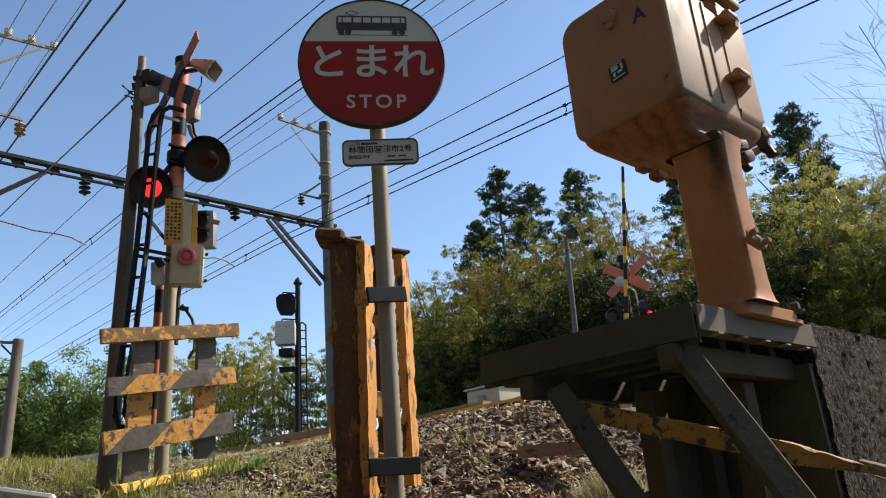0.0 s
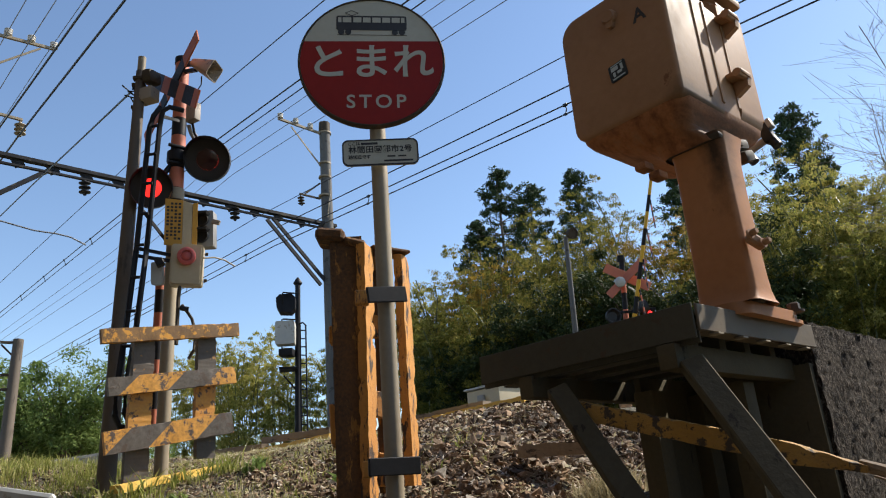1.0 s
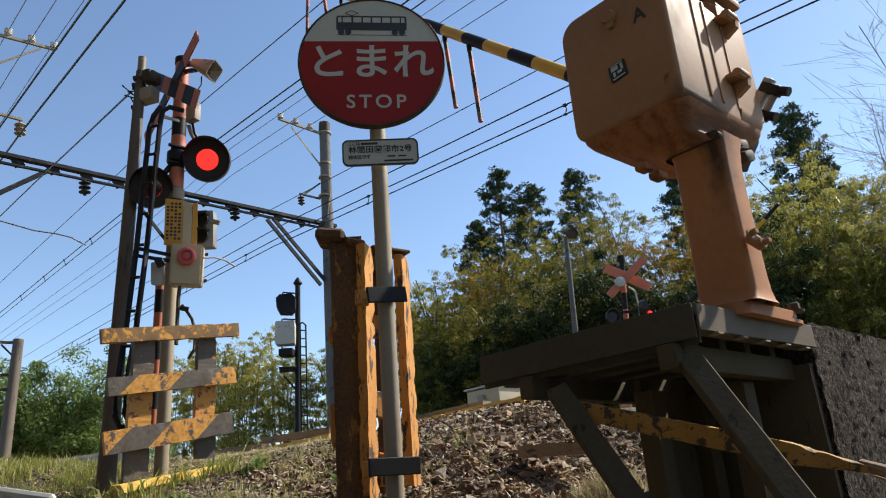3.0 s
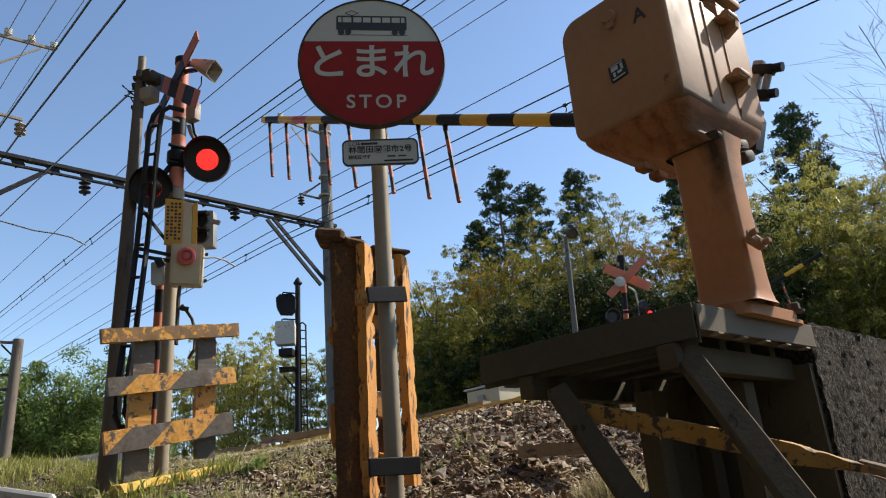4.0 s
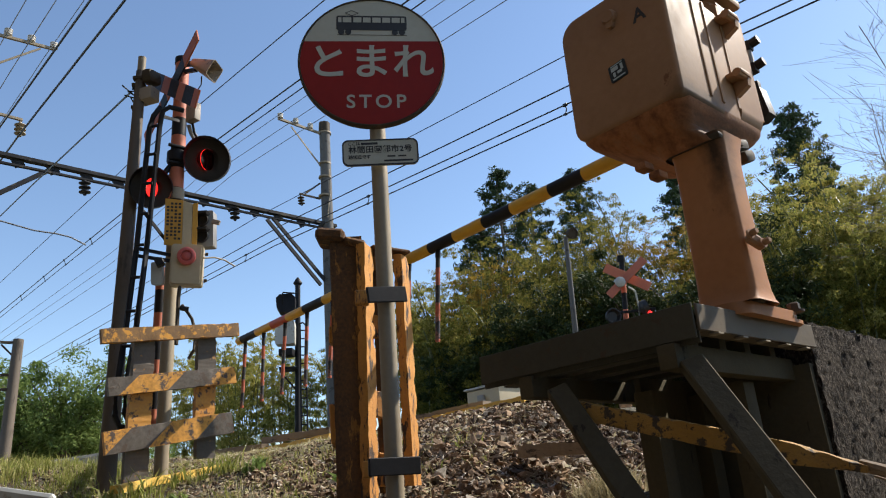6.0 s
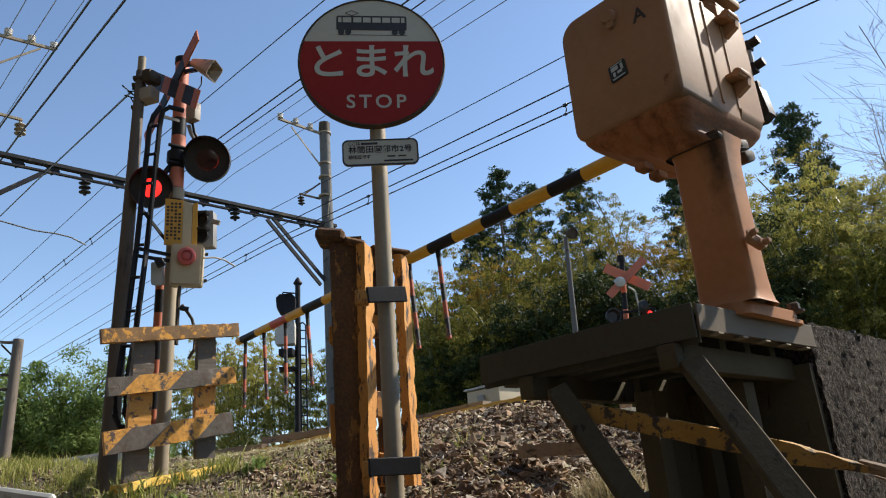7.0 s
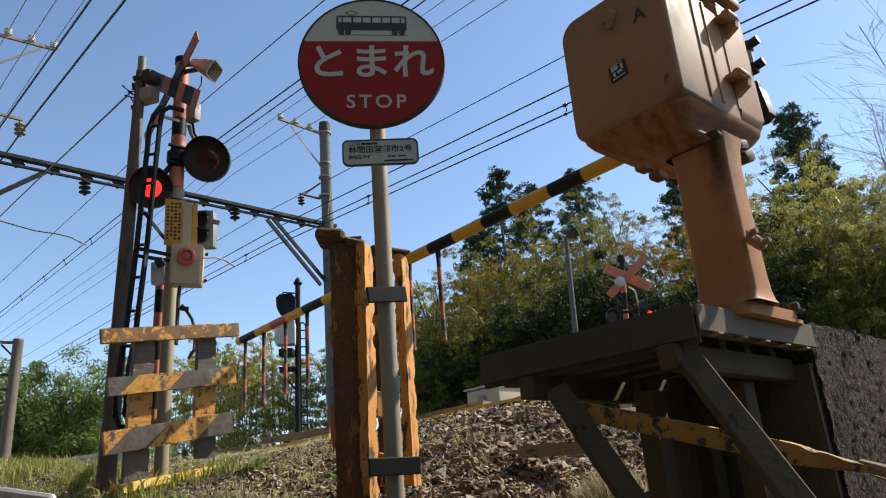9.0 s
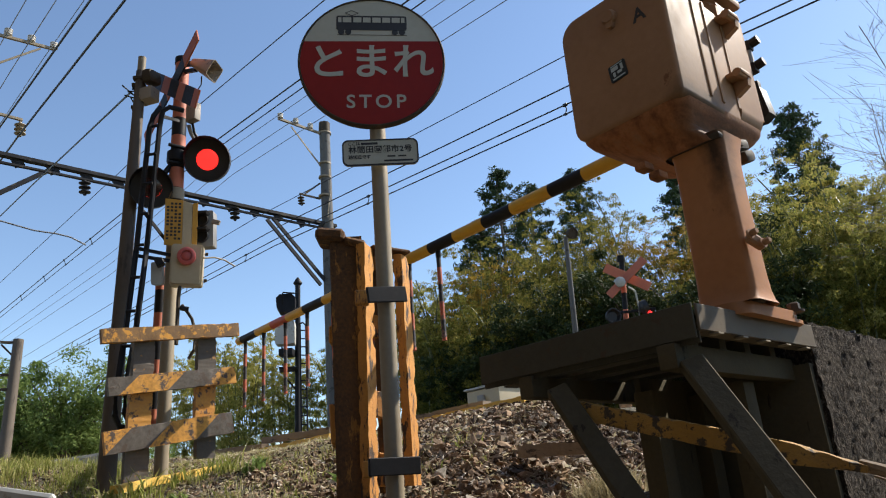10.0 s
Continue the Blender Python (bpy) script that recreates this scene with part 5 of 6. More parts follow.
def make_far_pole():
    c = thing("far_line_pole", "distant brown line pole with short crossarms", "pole")
    part("shaft", rod(B(), (-14.134, 2.614, 0.877), (-14.400, 2.672, 3.241), 0.10, 0.085, 16), M_brown_pole, c)
    for a, b in (((-14.459, 2.399, 3.190), (-14.418, 2.637, 3.191)), ((-14.363, 2.447, 2.596), (-14.327, 2.647, 2.600)), ((-14.303, 2.465, 2.334), (-14.269, 2.645, 2.345))):
        part("crossarm", plank(B(), a, b, 0.045, 0.045), M_dark_steel, c)
    part("brace", plank(B(), (-14.464, 2.421, 3.152), (-14.469, 2.638, 2.946), 0.03, 0.02), M_dark_steel, c)


make_far_pole()


# ---- railway side ----
def make_signal_mast():
    s = thing("railway_signal", "black railway signal mast with a grey relay case and ladder", "railway signal")
    part("mast", rod(B(), (-13.824, 7.971, 1.166), (-14.000, 8.102, 4.895), 0.065, 0.06, 14), M_black, s)
    part("finial", lathe(B(), Matrix.Translation((-14.007, 8.106, 4.870)), [(0.05, 0), (0.10, 0.06), (0.10, 0.09), (0.03, 0.2), (0.02, 0.21)], 12), M_black, s)
    m = facing((-13.898, 7.753, 4.357), (0.8, -0.6, 0.1))
    bm = slab(B(), [(-0.22, 0.14), (-0.14, 0.22), (0.12, 0.22), (0.2, 0.14), (0.2, -0.12), (0.12, -0.22), (-0.14, -0.2), (-0.2, -0.1)], m, -0.12, 0.12)
    part("signal_head", bm, M_black, s)
    for a, b in (((-13.789, 7.594, 4.598), (-13.615, 7.921, 4.568)), ((-13.792, 7.596, 4.586), (-13.869, 7.639, 4.272)), ((-13.925, 7.669, 4.030), (-13.784, 7.929, 4.011)), ((-13.931, 7.658, 4.030), (-14.092, 7.747, 3.219))):
        part("frame_bar", plank(B(), a, b, 0.03, 0.03), M_black, s)
    m = facing((-13.875, 7.711, 3.703), (0.8, -0.6, 0.0))
    part("relay_case", slab(B(), round_rect(0.42, 0.52, 0.04, 3), m, -0.18, 0.1), M_cabinet, s, "pale grey relay case")
    part("case_base", box(B(), (-13.939, 7.787, 3.280), (0.3, 0.3, 0.16), (0, 0, 45), 0.02), M_black, s)
    part("footboard", plank(B(), (-13.994, 7.625, 2.907), (-13.805, 7.960, 2.917), 0.05, 0.4), M_black, s)
    part("footboard_stay", plank(B(), (-13.967, 7.720, 2.785), (-13.883, 7.974, 2.476), 0.03, 0.03), M_black, s)
    top = [(-13.697, 7.934, 3.889), (-13.557, 7.966, 3.898), (-13.539, 8.026, 3.836)]
    part("stringer", pipe(B(), [*top, (-13.461, 8.001, 1.131)], 0.018, 6), M_black, s)
    part("stringer", pipe(B(), [(-13.682, 7.968, 3.876), (-13.611, 7.942, 1.146)], 0.018, 6), M_black, s)
    a0, a1, b0, b1 = (Vector(v) for v in ((-13.707, 7.981, 3.755), (-13.611, 7.942, 1.146), (-13.562, 8.038, 3.728), (-13.461, 8.001, 1.131)))
    for i in range(14):
        part("rung", rod(B(), a0.lerp(a1, i / 14), b0.lerp(b1, i / 14), 0.014, seg=6), M_black, s)


make_signal_mast()


def make_lamp_post():
    s = thing("platform_lamp_post", "slim grey post with a round lamp head", "lamp post")
    part("shaft", rod(B(), (-8.469, 10.914, 2.271), (-8.398, 10.949, 4.770), 0.06, 0.045, 14), M_concrete_pole, s)
    part("arm", plank(B(), (-8.402, 10.916, 4.838), (-8.181, 10.949, 4.843), 0.04, 0.04), M_dark_steel, s)
    m = facing((-8.215, 10.945, 4.793), (0.9, -0.3, -0.3))
    part("lamp_head", lathe(B(), m, [(0.05, -0.14), (0.10, -0.10), (0.115, 0.0), (0.115, 0.03), (0.095, 0.03), (0.09, 0.01)], 18), M_dark_steel, s)


make_lamp_post()


def make_far_signal():
    s = thing("far_crossing_signal", "faded red crossed-board crossing signal beyond the tracks", "crossing signal")
    for i in range(6):
        a, b = Vector((-8.213, 12.491, 4.459)), Vector((-8.279, 12.291, 2.323))
        part("band", rod(B(), a.lerp(b, i / 6), a.lerp(b, (i + 1) / 6), 0.055, seg=12), M_black if i % 2 == 0 else M_red_board, s)
    part("cap", rod(B(), (-8.229, 12.487, 4.438), (-8.197, 12.459, 4.575), 0.09, 0.07, 12), M_black, s)
    for i, (a, b) in enumerate((((-8.368, 12.070, 4.289), (-7.748, 12.639, 3.782)), ((-7.653, 12.458, 4.335), (-8.426, 12.159, 3.705)))):
        part("crossed_board", plank(B(), a, b, 0.20, 0.02, (0.3, 0.3, 1), 0.002), M_red_board, s)
    part("bell", lathe(B(), facing((-8.099, 12.131, 3.905), (0.7, -0.7, 0)), [(0.05, -0.1), (0.10, -0.02), (0.11, 0.05), (0.06, 0.08), (0.03, 0.085)], 14), M_cabinet, s)
    part("cable", pipe(B(), [(-7.989, 12.239, 3.794), (-7.902, 12.324, 3.698), (-7.923, 12.393, 3.415), (-7.926, 12.350, 3.106)], 0.018, 6), M_cabinet, s)
    for p, q in (((-8.330, 12.047, 3.239), (0.8, -0.5, 0)), ((-7.795, 12.377, 3.323), (0.5, 0.5, 0.2))):
        part("lamp_hood", lathe(B(), facing(p, q), [(0.06, -0.1), (0.15, -0.04), (0.16, 0.06), (0.14, 0.06), (0.10, -0.02)], 18), M_lamp_inside, s)
    part("lamp_bar", plank(B(), (-8.419, 12.090, 3.312), (-7.669, 12.581, 3.303), 0.05, 0.04), M_black, s)
    part("glowing_lens", lathe(B(), facing((-7.683, 12.365, 3.178), (0.9, -0.4, -0.1)), [(0.05, 0), (0.05, 0.02), (0.03, 0.03)], 14), M_lit, s, "small red warning light")


make_far_signal()


def make_shed():
    s = thing("equipment_hut", "small pale equipment hut with a flat zinc roof", "hut")
    g = 0.55
    c = Vector((-7.54, 7.737, 1.535))
    w = 0.70
    zt = c.z
    bm = box(B(), (c.x - w / 2, c.y + 0.9, (zt + g) / 2), (w, 1.8, zt - g), (0, 0, 0), 0.01)
    part("wall", bm, M_box_cream, s)
    bm = box(B(), (c.x - w / 2, c.y + 0.9, zt + 0.03), (w + 0.07, 1.87, 0.032), (0, 0, 0), 0.008)
    part("roof", bm, M_roof, s)
    bm = box(B(), (c.x - 0.36, c.y - 0.03, zt - 0.16), (0.12, 0.06, 0.14), (0, 0, 0), 0.008)
    part("meter_box", bm, M_flasher_grey, s)


make_shed()


def make_timbers():
    """Crossing edge boards and loose timbers along the top of the bank."""
    for a, b, w, m in (((-4.324, 3.500, 0.546), (-3.212, 3.560, 0.571), 0.06, M_yellow_line), ((-4.829, 3.700, 0.618), (-3.789, 3.750, 0.629), 0.05, M_timber), ((-4.041, 3.400, 0.503), (-3.817, 3.420, 0.508), 0.06, M_yellow_line), ((-3.188, 2.800, 0.297), (-2.775, 2.860, 0.263), 0.07, M_timber), ((-2.436, 2.620, 0.188), (-2.094, 2.700, 0.174), 0.06, M_timber), ((-7.177, 3.300, 0.541), (-5.227, 3.350, 0.562), 0.05, M_yellow_line),
                       ((-7.761, 3.450, 0.641), (-6.599, 3.450, 0.589), 0.10, M_timber), ((-6.887, 3.600, 0.698), (-5.615, 3.600, 0.653), 0.06, M_timber), ((-3.993, 3.000, 0.325), (-3.688, 3.100, 0.420), 0.07, M_yellow_line), ((-4.300, 1.352, 0.181), (-4.600, 2.055, 0.292), 0.045, M_yellow_line)):
        t = thing("edge_timber", "weathered edge timber laid along the bank, paint worn", "timber", group="edge timbers")
        part("board", chipped(B(), a, b, w, 0.09, (0, 0, 1), w * 70 + a[0], 0.012), m, t)
    for p, s in (((-3.880, 3.150, 0.423), (0.10, 0.14, 0.24)), ((-4.185, 3.200, 0.437), (0.08, 0.10, 0.2)), ((-4.026, 3.450, 0.490), (0.07, 0.07, 0.2))):
        t = thing("timber_stub", "short yellow-topped timber stub", "timber", group="timber stubs")
        part("block", chipped(B(), Vector(p) + Vector((0, 0, -s[2])), Vector(p) + Vector((0, 0, 0.02)), s[0], s[1], (1, 0.3, 0), p[0], 0.012), M_yellow_line, t)
    for p in ((-6.075, 1.631, 0.346), (-6.329, 1.831, 0.381)):
        t = thing("concrete_block", "broken grey concrete block in the grass", "block", group="broken blocks")
        part("body", chipped(B(), Vector(p) + Vector((-0.08, -0.12, -0.03)), Vector(p) + Vector((0.08, 0.12, 0.0)), 0.13, 0.16, (0, 0, 1), p[0], 0.02), M_concrete_pole, t)
    r = thing("guard_rail", "pale metal guard rail end in the grass", "rail")
    part("beam", plank(B(), (-2.963, 0.450, 0.146), (-2.622, 0.639, 0.080), 0.05, 0.03, bevel=0.01), M_cabinet, r)


make_timbers()


def make_low_fence():
    f = thing("slatted_fence", "pale corrugated fence panel below the leafy tree", "fence")
    a, b = Vector((-12.596, 2.994, 0.98)), Vector((-12.401, 3.969, 1.11))
    for i in range(26):
        p = a.lerp(b, i / 25)
        part("slat", plank(B(), p + Vector((0, 0, -0.16)), p + Vector((0, 0, 0.03)), 0.035, 0.02, (0.5, 1, 0), 0.002), M_flasher_grey, f)
    part("top_rail", plank(B(), a, b, 0.04, 0.03), M_flasher_grey, f)


make_low_fence()

# ---- trees ----
def leaves(rng, centers, radii, count, size, flat=0.6, droop=0.0, slim=0.32):
    """Vertices and faces of many small leaves gathered in clumps."""
    k = len(centers)
    idx = rng.integers(0, k, count)
    d = rng.normal(size=(count, 3))
    d /= np.linalg.norm(d, axis=1)[:, None]
    rad = rng.random(count) ** 0.45
    p = centers[idx] + d * rad[:, None] * radii[idx][:, None] * np.array([1, 1, flat])
    u = rng.normal(size=(count, 3))
    u[:, 2] -= droop
    u /= np.linalg.norm(u, axis=1)[:, None]
    w = np.cross(u, rng.normal(size=(count, 3)))
    w /= np.linalg.norm(w, axis=1)[:, None]
    s = size * rng.uniform(0.6, 1.4, count)[:, None]
    a, b, c, e = p - u * s, p + w * s * slim, p + u * s, p - w * s * slim
    return np.stack([a, b, c, e], 1).reshape(-1, 3)


def leaf_mesh(name, verts, material, parent, label=""):
    n = len(verts) // 4
    me = bpy.data.meshes.new(name)
    me.vertices.add(len(verts))
    me.vertices.foreach_set("co", verts.astype(np.float32).ravel())
    me.loops.add(n * 4)
    me.loops.foreach_set("vertex_index", np.arange(n * 4, dtype=np.int32))
    me.polygons.add(n)
    me.polygons.foreach_set("loop_start", np.arange(0, n * 4, 4, dtype=np.int32))
    me.update(calc_edges=True)
    me.materials.append(material)
    ob = new(name, me)
    ob.parent = parent
    return tagged(ob, label)


def make_tree(name, label, at, h, spread, material, seed, kind="broad", count=14000, size=0.09, low=0.25):
    rng = np.random.default_rng(seed)
    t = thing(name, label, "tree", at)
    bm = B()
    cs, rs = [], []
    if kind == "bamboo":
        for i in range(12):
            a, r = rng.uniform(0, 6.28), spread * 0.5 * math.sqrt(rng.random())
            bx, by = r * math.cos(a), r * math.sin(a)
            hh = h * rng.uniform(0.72, 1.0)
            lean = rng.normal(size=2) * 0.11 * hh
            pts = [(bx + lean[0] * q ** 3, by + lean[1] * q ** 3, hh * (q - 0.06 * q ** 6)) for q in (0, 0.35, 0.6, 0.8, 0.92, 1.0)]
            part("culm", pipe(B(), pts, 0.02, 5), M_culm, t)
            # sprays stand off the culm in tiers, with gaps between
            for q in np.linspace(low, 1.0, 11):
                k = 1.0 - 0.6 * q
                for _ in range(2):
                    a, r = rng.uniform(0, 6.28), spread * (0.10 + 0.26 * k) * rng.uniform(0.4, 1.2)
                    c = np.array((bx + lean[0] * q ** 3 + r * math.cos(a), by + lean[1] * q ** 3 + r * math.sin(a), hh * (q - 0.05 * q ** 6) + rng.normal() * 0.15))
                    size_c = rng.uniform(0.22, 0.50) * (0.55 + 0.7 * k)
                    cs.append(tuple(c))
                    rs.append(size_c)
                    for _ in range(3):
                        d = np.array((math.cos(a), math.sin(a), 0)) * rng.uniform(0.3, 1.2) + rng.normal(size=3) * 0.5
                        cs.append(tuple(c + d * size_c - np.array((0, 0, 0.25 * size_c))))
                        rs.append(size_c * rng.uniform(0.3, 0.55))
    elif kind == "conifer":
        rod(bm, (0, 0, 0), (0, 0, h), 0.16, 0.03, 7)
        for q in np.linspace(low, 0.99, 19):
            k = (0.12 + (1 - q) ** 0.75) * spread * rng.uniform(0.65, 1.15)
            for j in range(9):
                a = rng.uniform(0, 6.28)
                e = Vector((k * math.cos(a), k * math.sin(a), h * q + rng.uniform(-0.1, 0.25)))
                rod(bm, (0, 0, h * q), e, 0.025, 0.008, 4)
                for s in (0.55, 0.85, 1.05):
                    cs.append(Vector((0, 0, h * q)).lerp(e, s) + Vector(rng.normal(size=3) * 0.12))
                    rs.append(0.12 + 0.16 * rng.random())
    else:
        rod(bm, (0, 0, 0), (0, 0, h * 0.6), 0.12, 0.05, 8)
        for j in range(16):
            a, q = rng.uniform(0, 6.28), rng.uniform(0.2, 0.55)
            e = Vector((spread * 0.75 * math.cos(a) * rng.uniform(0.3, 1), spread * 0.75 * math.sin(a) * rng.uniform(0.3, 1), h * rng.uniform(max(low, q), 0.95)))
            rod(bm, (0, 0, h * q), e, 0.04, 0.01, 5)
            for s in (0.5, 0.75, 1.0):
                for _ in range(3):
                    cs.append(Vector((0, 0, h * q)).lerp(e, s) + Vector(rng.normal(size=3) * 0.22 * spread * 0.5))
                    rs.append(rng.uniform(0.18, 0.45))
    if kind == "bamboo":
        bm.free()
    else:
        part("trunk", bm, M_bark, t)
    leaf_mesh("crown", leaves(rng, np.array([tuple(c) for c in cs]), np.array(rs), count, size, 0.55 if kind == "bamboo" else 0.7, 0.9 if kind == "bamboo" else 0.0, 0.23 if kind == "bamboo" else 0.32), material, t)
    return t


def grove(rows, name, label, material, kind, **more):
    for i, (x, y, top, spread) in enumerate(rows):
        g = height(x, y)
        make_tree(name, label, (x, y, g), top - g, spread, material, i + len(label) + int(abs(x * 10)), kind, **more)


grove([(*(-20.930, 22.710, 14.219), 2.4), (*(-19.519, 23.212, 13.008), 2.3), (*(-17.812, 24.406, 13.270), 2.2), (*(-22.365, 22.591, 12.061), 2.0), (*(-9.141, 26.667, 12.897), 2.4), (*(-14.344, 26.821, 12.801), 2.2), (*(-9.287, 28.430, 11.380), 2.2)],
      "cedar_tree", "dark green cedar standing above the bamboo", M_conifer, "conifer", count=26000, size=0.072, low=0.15)
grove([(*(-17.055, 16.624, 7.600), 2.6), (*(-15.786, 17.428, 8.489), 2.6), (*(-14.336, 18.388, 9.020), 2.8), (*(-12.985, 19.217, 9.333), 2.8), (*(-9.802, 20.355, 8.098), 3.0), (*(-8.356, 20.720, 8.768), 3.0), (*(-7.186, 20.514, 7.519), 3.0),
       (*(-16.466, 15.095, 5.479), 2.2), (*(-14.644, 15.364, 5.788), 2.4), (*(-13.566, 16.256, 5.976), 2.5), (*(-12.143, 17.246, 6.254), 2.5), (*(-10.136, 17.537, 5.544), 2.6), (*(-6.864, 17.988, 5.416), 2.8)],
      "bamboo_clump", "tall green bamboo clump with feathery tops", M_bamboo, "bamboo", count=52000, size=0.043, low=0.12)
grove([(-6.008, 20.095, 7.3, 3.0), (-4.945, 20.337, 7.6, 3.0), (-5.282, 18.587, 5.6, 2.8), (-7.0, 19.0, 7.9, 2.4), (-3.7, 19.4, 7.2, 2.6)],
      "yellow_green_bamboo_clump", "sunlit yellow-green bamboo clump beside the road", M_bamboo_pale, "bamboo", count=50000, size=0.043, low=0.12)
grove([(*(-10.840, 19.252, 8.007), 2.6), (*(-16.100, 16.122, 7.540), 2.2)], "golden_bamboo_clump", "yellowing bamboo clump among green ones", M_bamboo_gold, "bamboo", count=42000, size=0.043, low=0.2)
grove([(*(-25.833, 13.465, 7.163), 2.6), (*(-27.542, 12.587, 6.633), 2.6), (*(-25.080, 15.097, 6.562), 2.4), (*(-28.922, 11.718, 7.087), 2.4), (*(-18.993, 15.929, 7.846), 1.6), (*(-18.157, 15.800, 6.761), 1.4)],
      "far_bamboo_clump", "pale green bamboo beyond the tracks", M_bamboo_pale, "bamboo", count=28000, size=0.066, low=0.1)
grove([(*(-16.191, 4.061, 3.217), 2.4), (*(-16.430, 3.429, 2.704), 2.0), (*(-18.557, 3.528, 1.9), 2.0), (*(-19.283, 4.707, 1.7), 2.2), (*(-21.0, 6.455, 1.9), 2.2)], "leafy_tree", "fresh green leafy tree beyond the railway bank", M_broad, "broad", count=26000, size=0.042, low=0.05)

# dark-leaved shrubs added to give the deep shade low in the grove
M_shade_leaves = leaf_mat("shade_leaves", [(0.018, 0.030, 0.010), (0.035, 0.052, 0.016), (0.07, 0.085, 0.028)], 0.15)
grove([(-14.9, 14.6, 4.6, 2.4), (-13.4, 15.2, 5.2, 2.6), (-11.9, 15.9, 5.7, 2.6), (-10.3, 16.4, 5.8, 2.6), (-8.7, 16.9, 5.6, 2.6), (-7.3, 17.0, 4.9, 2.4)],
      "shade_shrub", "dark evergreen shrub at the foot of the bamboo", M_shade_leaves, "broad", count=20000, size=0.065, low=0.05)

# ---- small plants ----
def blades(name, label, tufts, material, per, h, w, spread, seed):
    """Grass and weeds in one mesh of kind stuff: tufts are (x, y, scale)."""
    rng = np.random.default_rng(seed)
    out = []
    for x, y, s in tufts:
        for _ in range(per):
            a, r = rng.uniform(0, 6.28), spread * s * math.sqrt(rng.random())
            bx, by = x + r * math.cos(a), y + r * math.sin(a)
            b = np.array([bx, by, height(bx, by) - 0.01])
            lean = rng.normal(size=2) * 0.45
            hh = h * s * rng.uniform(0.4, 1.15)
            mid = b + np.array([lean[0] * hh * 0.3, lean[1] * hh * 0.3, hh * 0.6])
            tip = b + np.array([lean[0] * hh, lean[1] * hh, hh * rng.uniform(0.75, 1.0)])
            t = rng.uniform(0, 6.28)
            side = np.array([math.cos(t), math.sin(t), 0]) * w * s * rng.uniform(0.6, 1.3)
            out += [b - side * 0.5, b + side * 0.5, mid + side * 0.4, mid - side * 0.4, mid - side * 0.4, mid + side * 0.4, tip, tip]
    ob = leaf_mesh(name, np.array(out), material, None, label)
    tagged(ob, category="grass", kind="stuff")


def make_plants():
    r = random.Random(11)
    tufts = [(r.uniform(-9.0, -5.2), r.uniform(0.0, 1.7), r.uniform(0.5, 1.2)) for _ in range(330)]
    blades("tall_grass", "tall yellow-green grass on the bank edge", tufts, M_grass, 46, 0.14, 0.006, 0.16, 1)
    tufts = [(r.uniform(-6.8, -2.6), r.uniform(1.2, 2.9), r.uniform(0.4, 1.1)) for _ in range(340)]
    blades("weeds", "low green weeds scattered over the gravel", tufts, M_grass, 15, 0.075, 0.008, 0.07, 2)
    tufts = [(r.uniform(-6.8, -2.6), r.uniform(1.2, 2.9), r.uniform(0.5, 1.2)) for _ in range(260)]
    blades("dry_weeds", "dry straw grass over the gravel", tufts, M_dry, 16, 0.06, 0.004, 0.12, 3)
    tufts = [(r.gauss(-1.78, 0.06), r.gauss(2.35, 0.10), r.uniform(0.5, 1.0)) for _ in range(34)]
    blades("straw", "bleached straw at the foot of the stones", tufts, M_dry, 30, 0.16, 0.006, 0.10, 4)
    tufts = [(r.gauss(-4.35, 0.2), r.gauss(1.75, 0.28), r.uniform(0.8, 1.5)) for _ in range(22)]
    blades("fence_weeds", "leafy weeds growing at the fence foot", tufts, M_grass, 20, 0.12, 0.008, 0.06, 5)
    tufts = [(-2.62, 1.42, 1.5), (-2.72, 1.50, 1.2), (-3.35, 2.25, 1.4), (-3.25, 2.12, 1.1), (-4.05, 2.05, 1.3), (-3.9, 1.55, 1.0), (-2.45, 1.95, 0.9), (-3.1, 1.6, 0.8)]
    blades("leafy_weeds", "fresh green broad-leaved weeds on the gravel", tufts, M_broad, 26, 0.075, 0.022, 0.055, 6)
    # fallen leaves and bits of straw on stones and gravel
    rng = np.random.default_rng(9)
    n = 7000
    x, y = rng.uniform(-6.5, -2.0, n), rng.uniform(1.1, 3.6, n)
    z = np.array([height(a, b) for a, b in zip(x, y)]) + rng.uniform(0.002, 0.03, n)
    p = np.stack([x, y, z], 1)
    u = rng.normal(size=(n, 3)) * np.array([1, 1, 0.3])
    u /= np.linalg.norm(u, axis=1)[:, None]
    w = np.cross(u, np.array([0, 0, 1.0]) + rng.normal(size=(n, 3)) * 0.3)
    s = rng.uniform(0.008, 0.03, n)[:, None]
    q = np.stack([p - u * s, p + w * s * 0.3, p + u * s, p - w * s * 0.3], 1).reshape(-1, 3)
    tagged(leaf_mesh("leaf_litter", q, M_dry, None, "pale dry leaves and straw scattered on the bank"), category="leaf litter", kind="stuff")


make_plants()


M_twig = worn("pale_twig", (0.21, 0.18, 0.145), (0.14, 0.12, 0.095), (0.1, 0.08, 0.065), 0.8, scale=4)


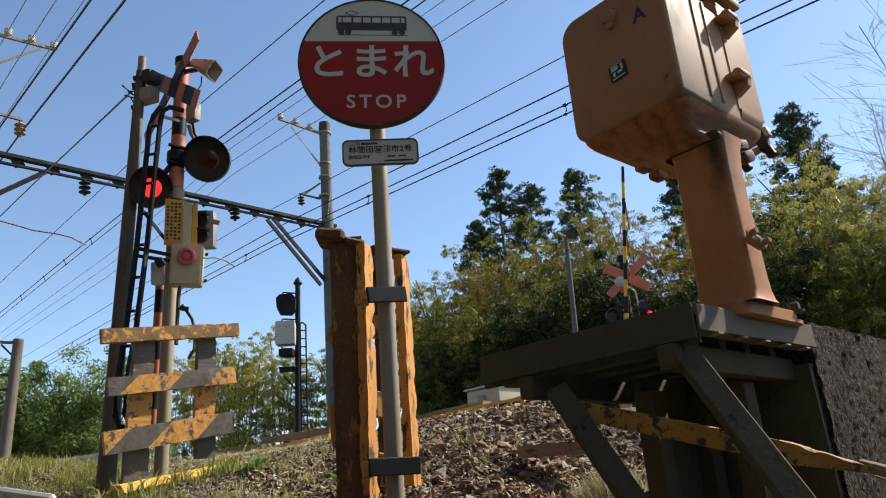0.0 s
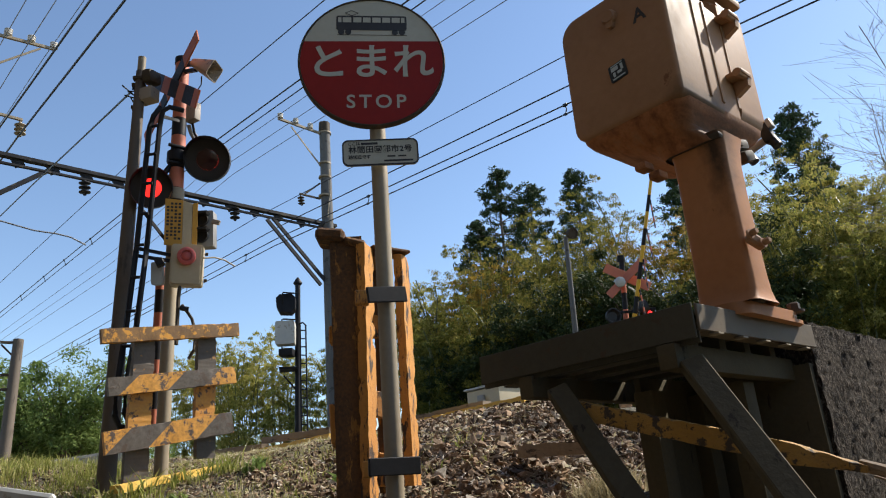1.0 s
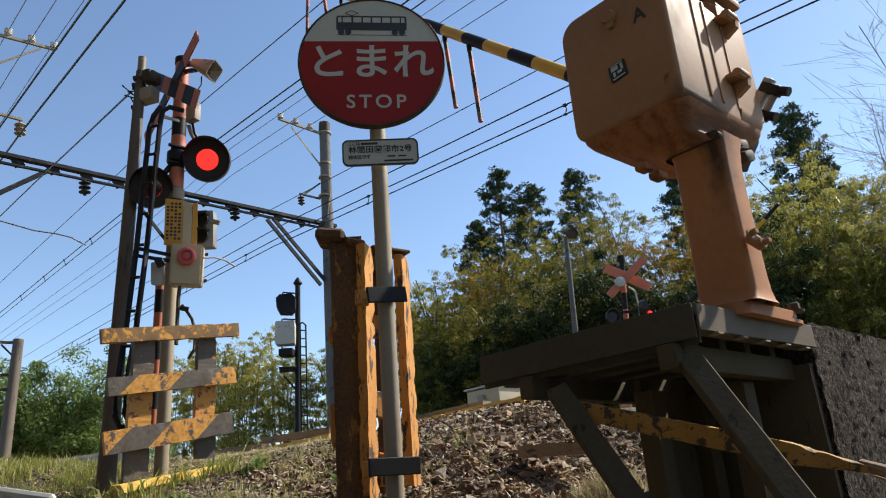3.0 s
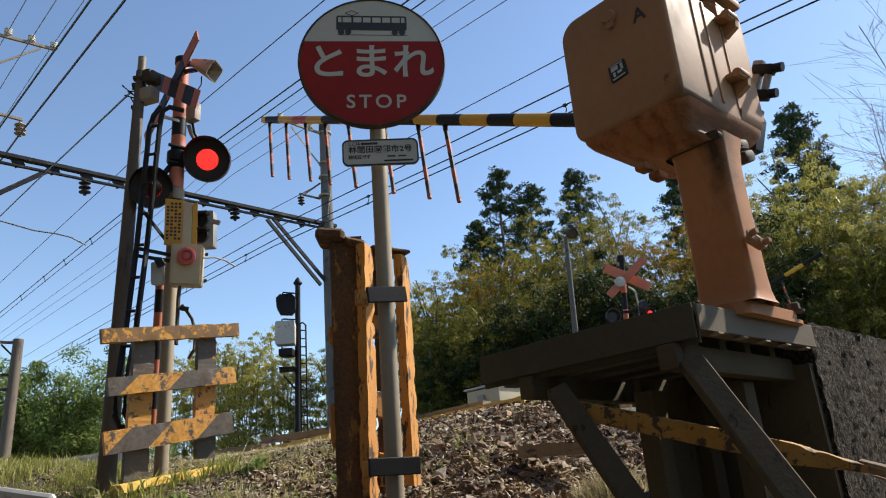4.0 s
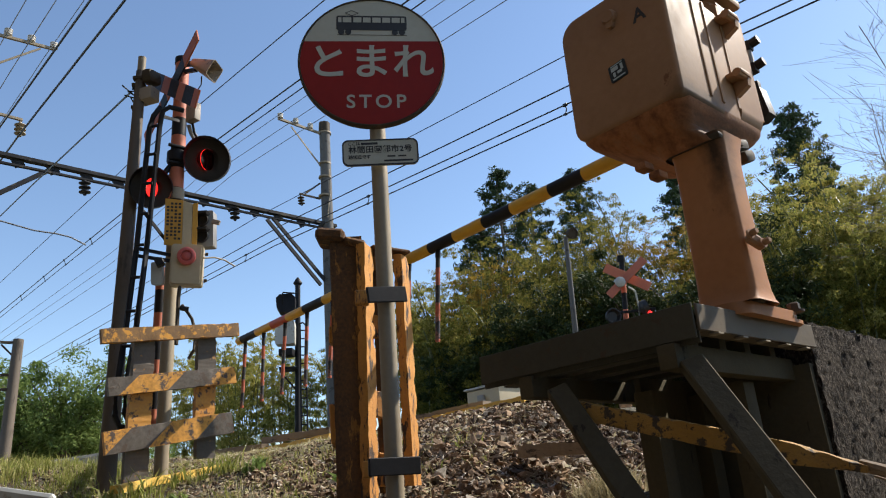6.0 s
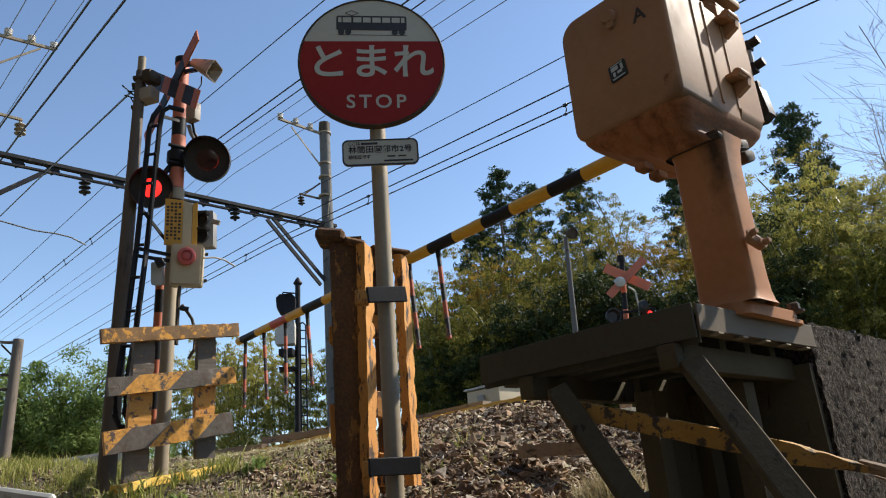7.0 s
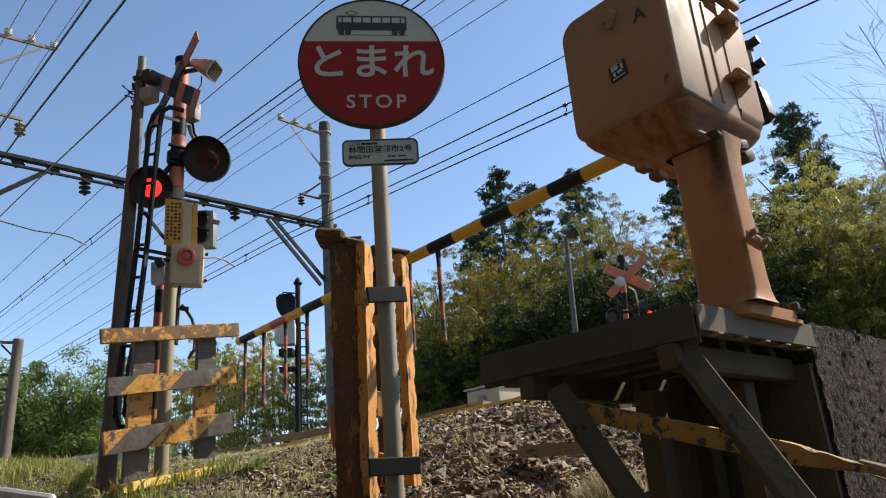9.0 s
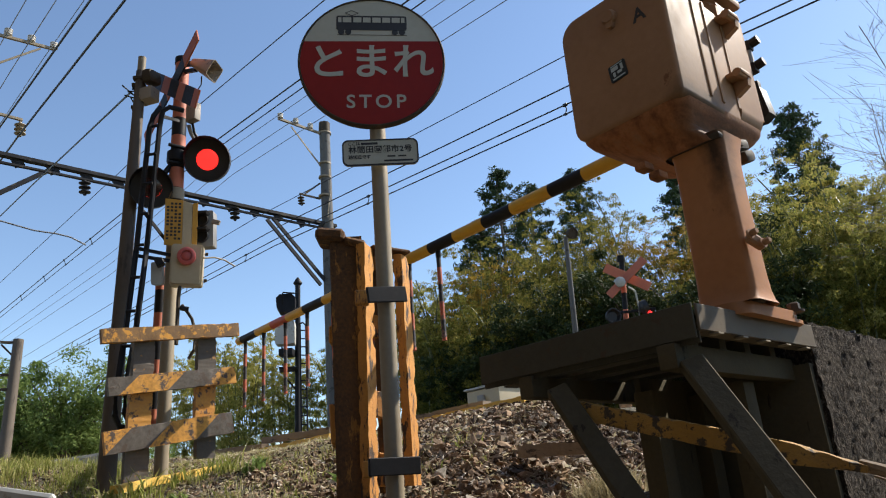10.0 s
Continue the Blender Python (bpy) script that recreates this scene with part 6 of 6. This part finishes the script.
def make_twigs(rows):
    for at, h, seed in rows:
        rng = random.Random(seed)
        t = thing("bare_tree", "bare grey tree with thin feathery twigs", "tree", at)
        for stem in range(2):
            lean = Vector((rng.gauss(0, 0.12), rng.gauss(0, 0.12), 0))
            hh = h * rng.uniform(0.75, 1.0)
            curve = lambda q: Vector((0, 0, hh * q)) + lean * hh * q * q
            part("stem", pipe(B(), [curve(q / 8) for q in range(9)], 0.007, 5), M_twig, t)
            bm = B()
            for k in range(34):
                q = rng.uniform(0.35, 1.0)
                d = Vector((rng.gauss(0, 1), rng.gauss(0, 1), rng.uniform(0.5, 1.4))).normalized()
                p, n = curve(q), hh * rng.uniform(0.10, 0.24) * (1.25 - q)
                e = p + d * n * 2 + Vector((0, 0, -0.25 * n))
                m = p + d * n
                pipe(bm, [p, m, e], 0.0026, 4)
                for _ in range(4):
                    f = (d + Vector((rng.gauss(0, 0.6), rng.gauss(0, 0.6), rng.uniform(-0.2, 0.5)))).normalized()
                    b = p.lerp(e, rng.uniform(0.3, 0.95))
                    pipe(bm, [b, b + f * n * rng.uniform(0.4, 0.9)], 0.002, 3)
            part("crown", bm, M_twig, t)


make_twigs([((-3.55, 14.4, 0.7), 7.0, 4), ((-1.85, 10.8, 0.7), 7.0, 9), ((-2.55, 12.5, 0.7), 6.0, 14), ((-18.267, 14.945, 0.7), 7.248 - 0.6, 21)])

# ---- moving things ----
# seconds and degrees above the level
NEAR = [(0.0, 80.0), (0.6, 80.0), (1.0, 74.0), (1.5, 66.0), (2.0, 58.2), (2.5, 50.4), (3.1, 40.5), (3.8, 28.7), (4.0, 25.5), (4.5, 17.2), (5.0, 9.2), (5.5, 1.4), (5.7, -0.5), (6.2, -0.8), (10.0, -0.8)]
FAR = [(0.0, 81.0), (0.5, 80.0), (1.0, 71.0), (1.5, 60.5), (2.0, 50.0), (2.5, 40.2), (3.1, 31.0), (3.8, 20.5), (4.2, 12.7), (4.5, 6.8), (4.8, 0.5), (5.2, -2.0), (10.0, -2.0)]
SWITCH = [0.05, 0.65, 1.25, 1.85, 2.45, 3.05, 3.65, 4.25, 4.85, 5.45, 6.02, 6.59, 7.15, 7.75, 8.35, 8.95, 9.55]


def angle(rows, t):
    return lerp(t, rows)


def swing(t, k):
    """How far a hanging rod trails the arm, in degrees."""
    if t < 1.2 or t > 9.0:
        return 0.0
    fade = 1.0 if t < 5.7 else max(0.0, 1 - (t - 5.7) / 3.0)
    return (3 + 9 * k) * math.sin(4.6 * t - 2.2 * k) * fade


def motions():
    for arm, rows, rods, sign, home in ((near_arm, NEAR, near_rods, 1, (-1.47, 3.08, 1.665)), (far_arm, FAR, far_rods, -1, (-8.15, 12.0, 2.1))):
        walk(arm, [(t, pose(*home, 0, sign * a, 0)) for t, a in rows])
        for i, (hanger, s, r) in enumerate(rods):
            times = [0.3 * j for j in range(34)] + [10.0]
            walk(hanger, [(t, pose(s, 0, -r, 0, -sign * angle(rows, t) + swing(t, 0.3 + 0.7 * abs(math.sin(i * 1.7))), 0)) for t in times])
    # the two lamps light in turn: each turns its bright or its dark side out
    for first, (light, m) in enumerate(LAMPS):
        out = 0.0 if first == 0 else 180.0
        rows = [(0.0, m @ pose(0, 0, 0, 0, out))]
        for t in SWITCH:
            for k in range(4):
                rows.append((t - 0.05 + k / 30, m @ pose(0, 0, 0, 0, out + 60.0 * k)))
            out += 180.0
        rows.append((10.0, m @ pose(0, 0, 0, 0, out)))
        walk(light, [(max(0.0, t), p) for i, (t, p) in enumerate(rows) if not (i and t <= 0.0)])


motions()
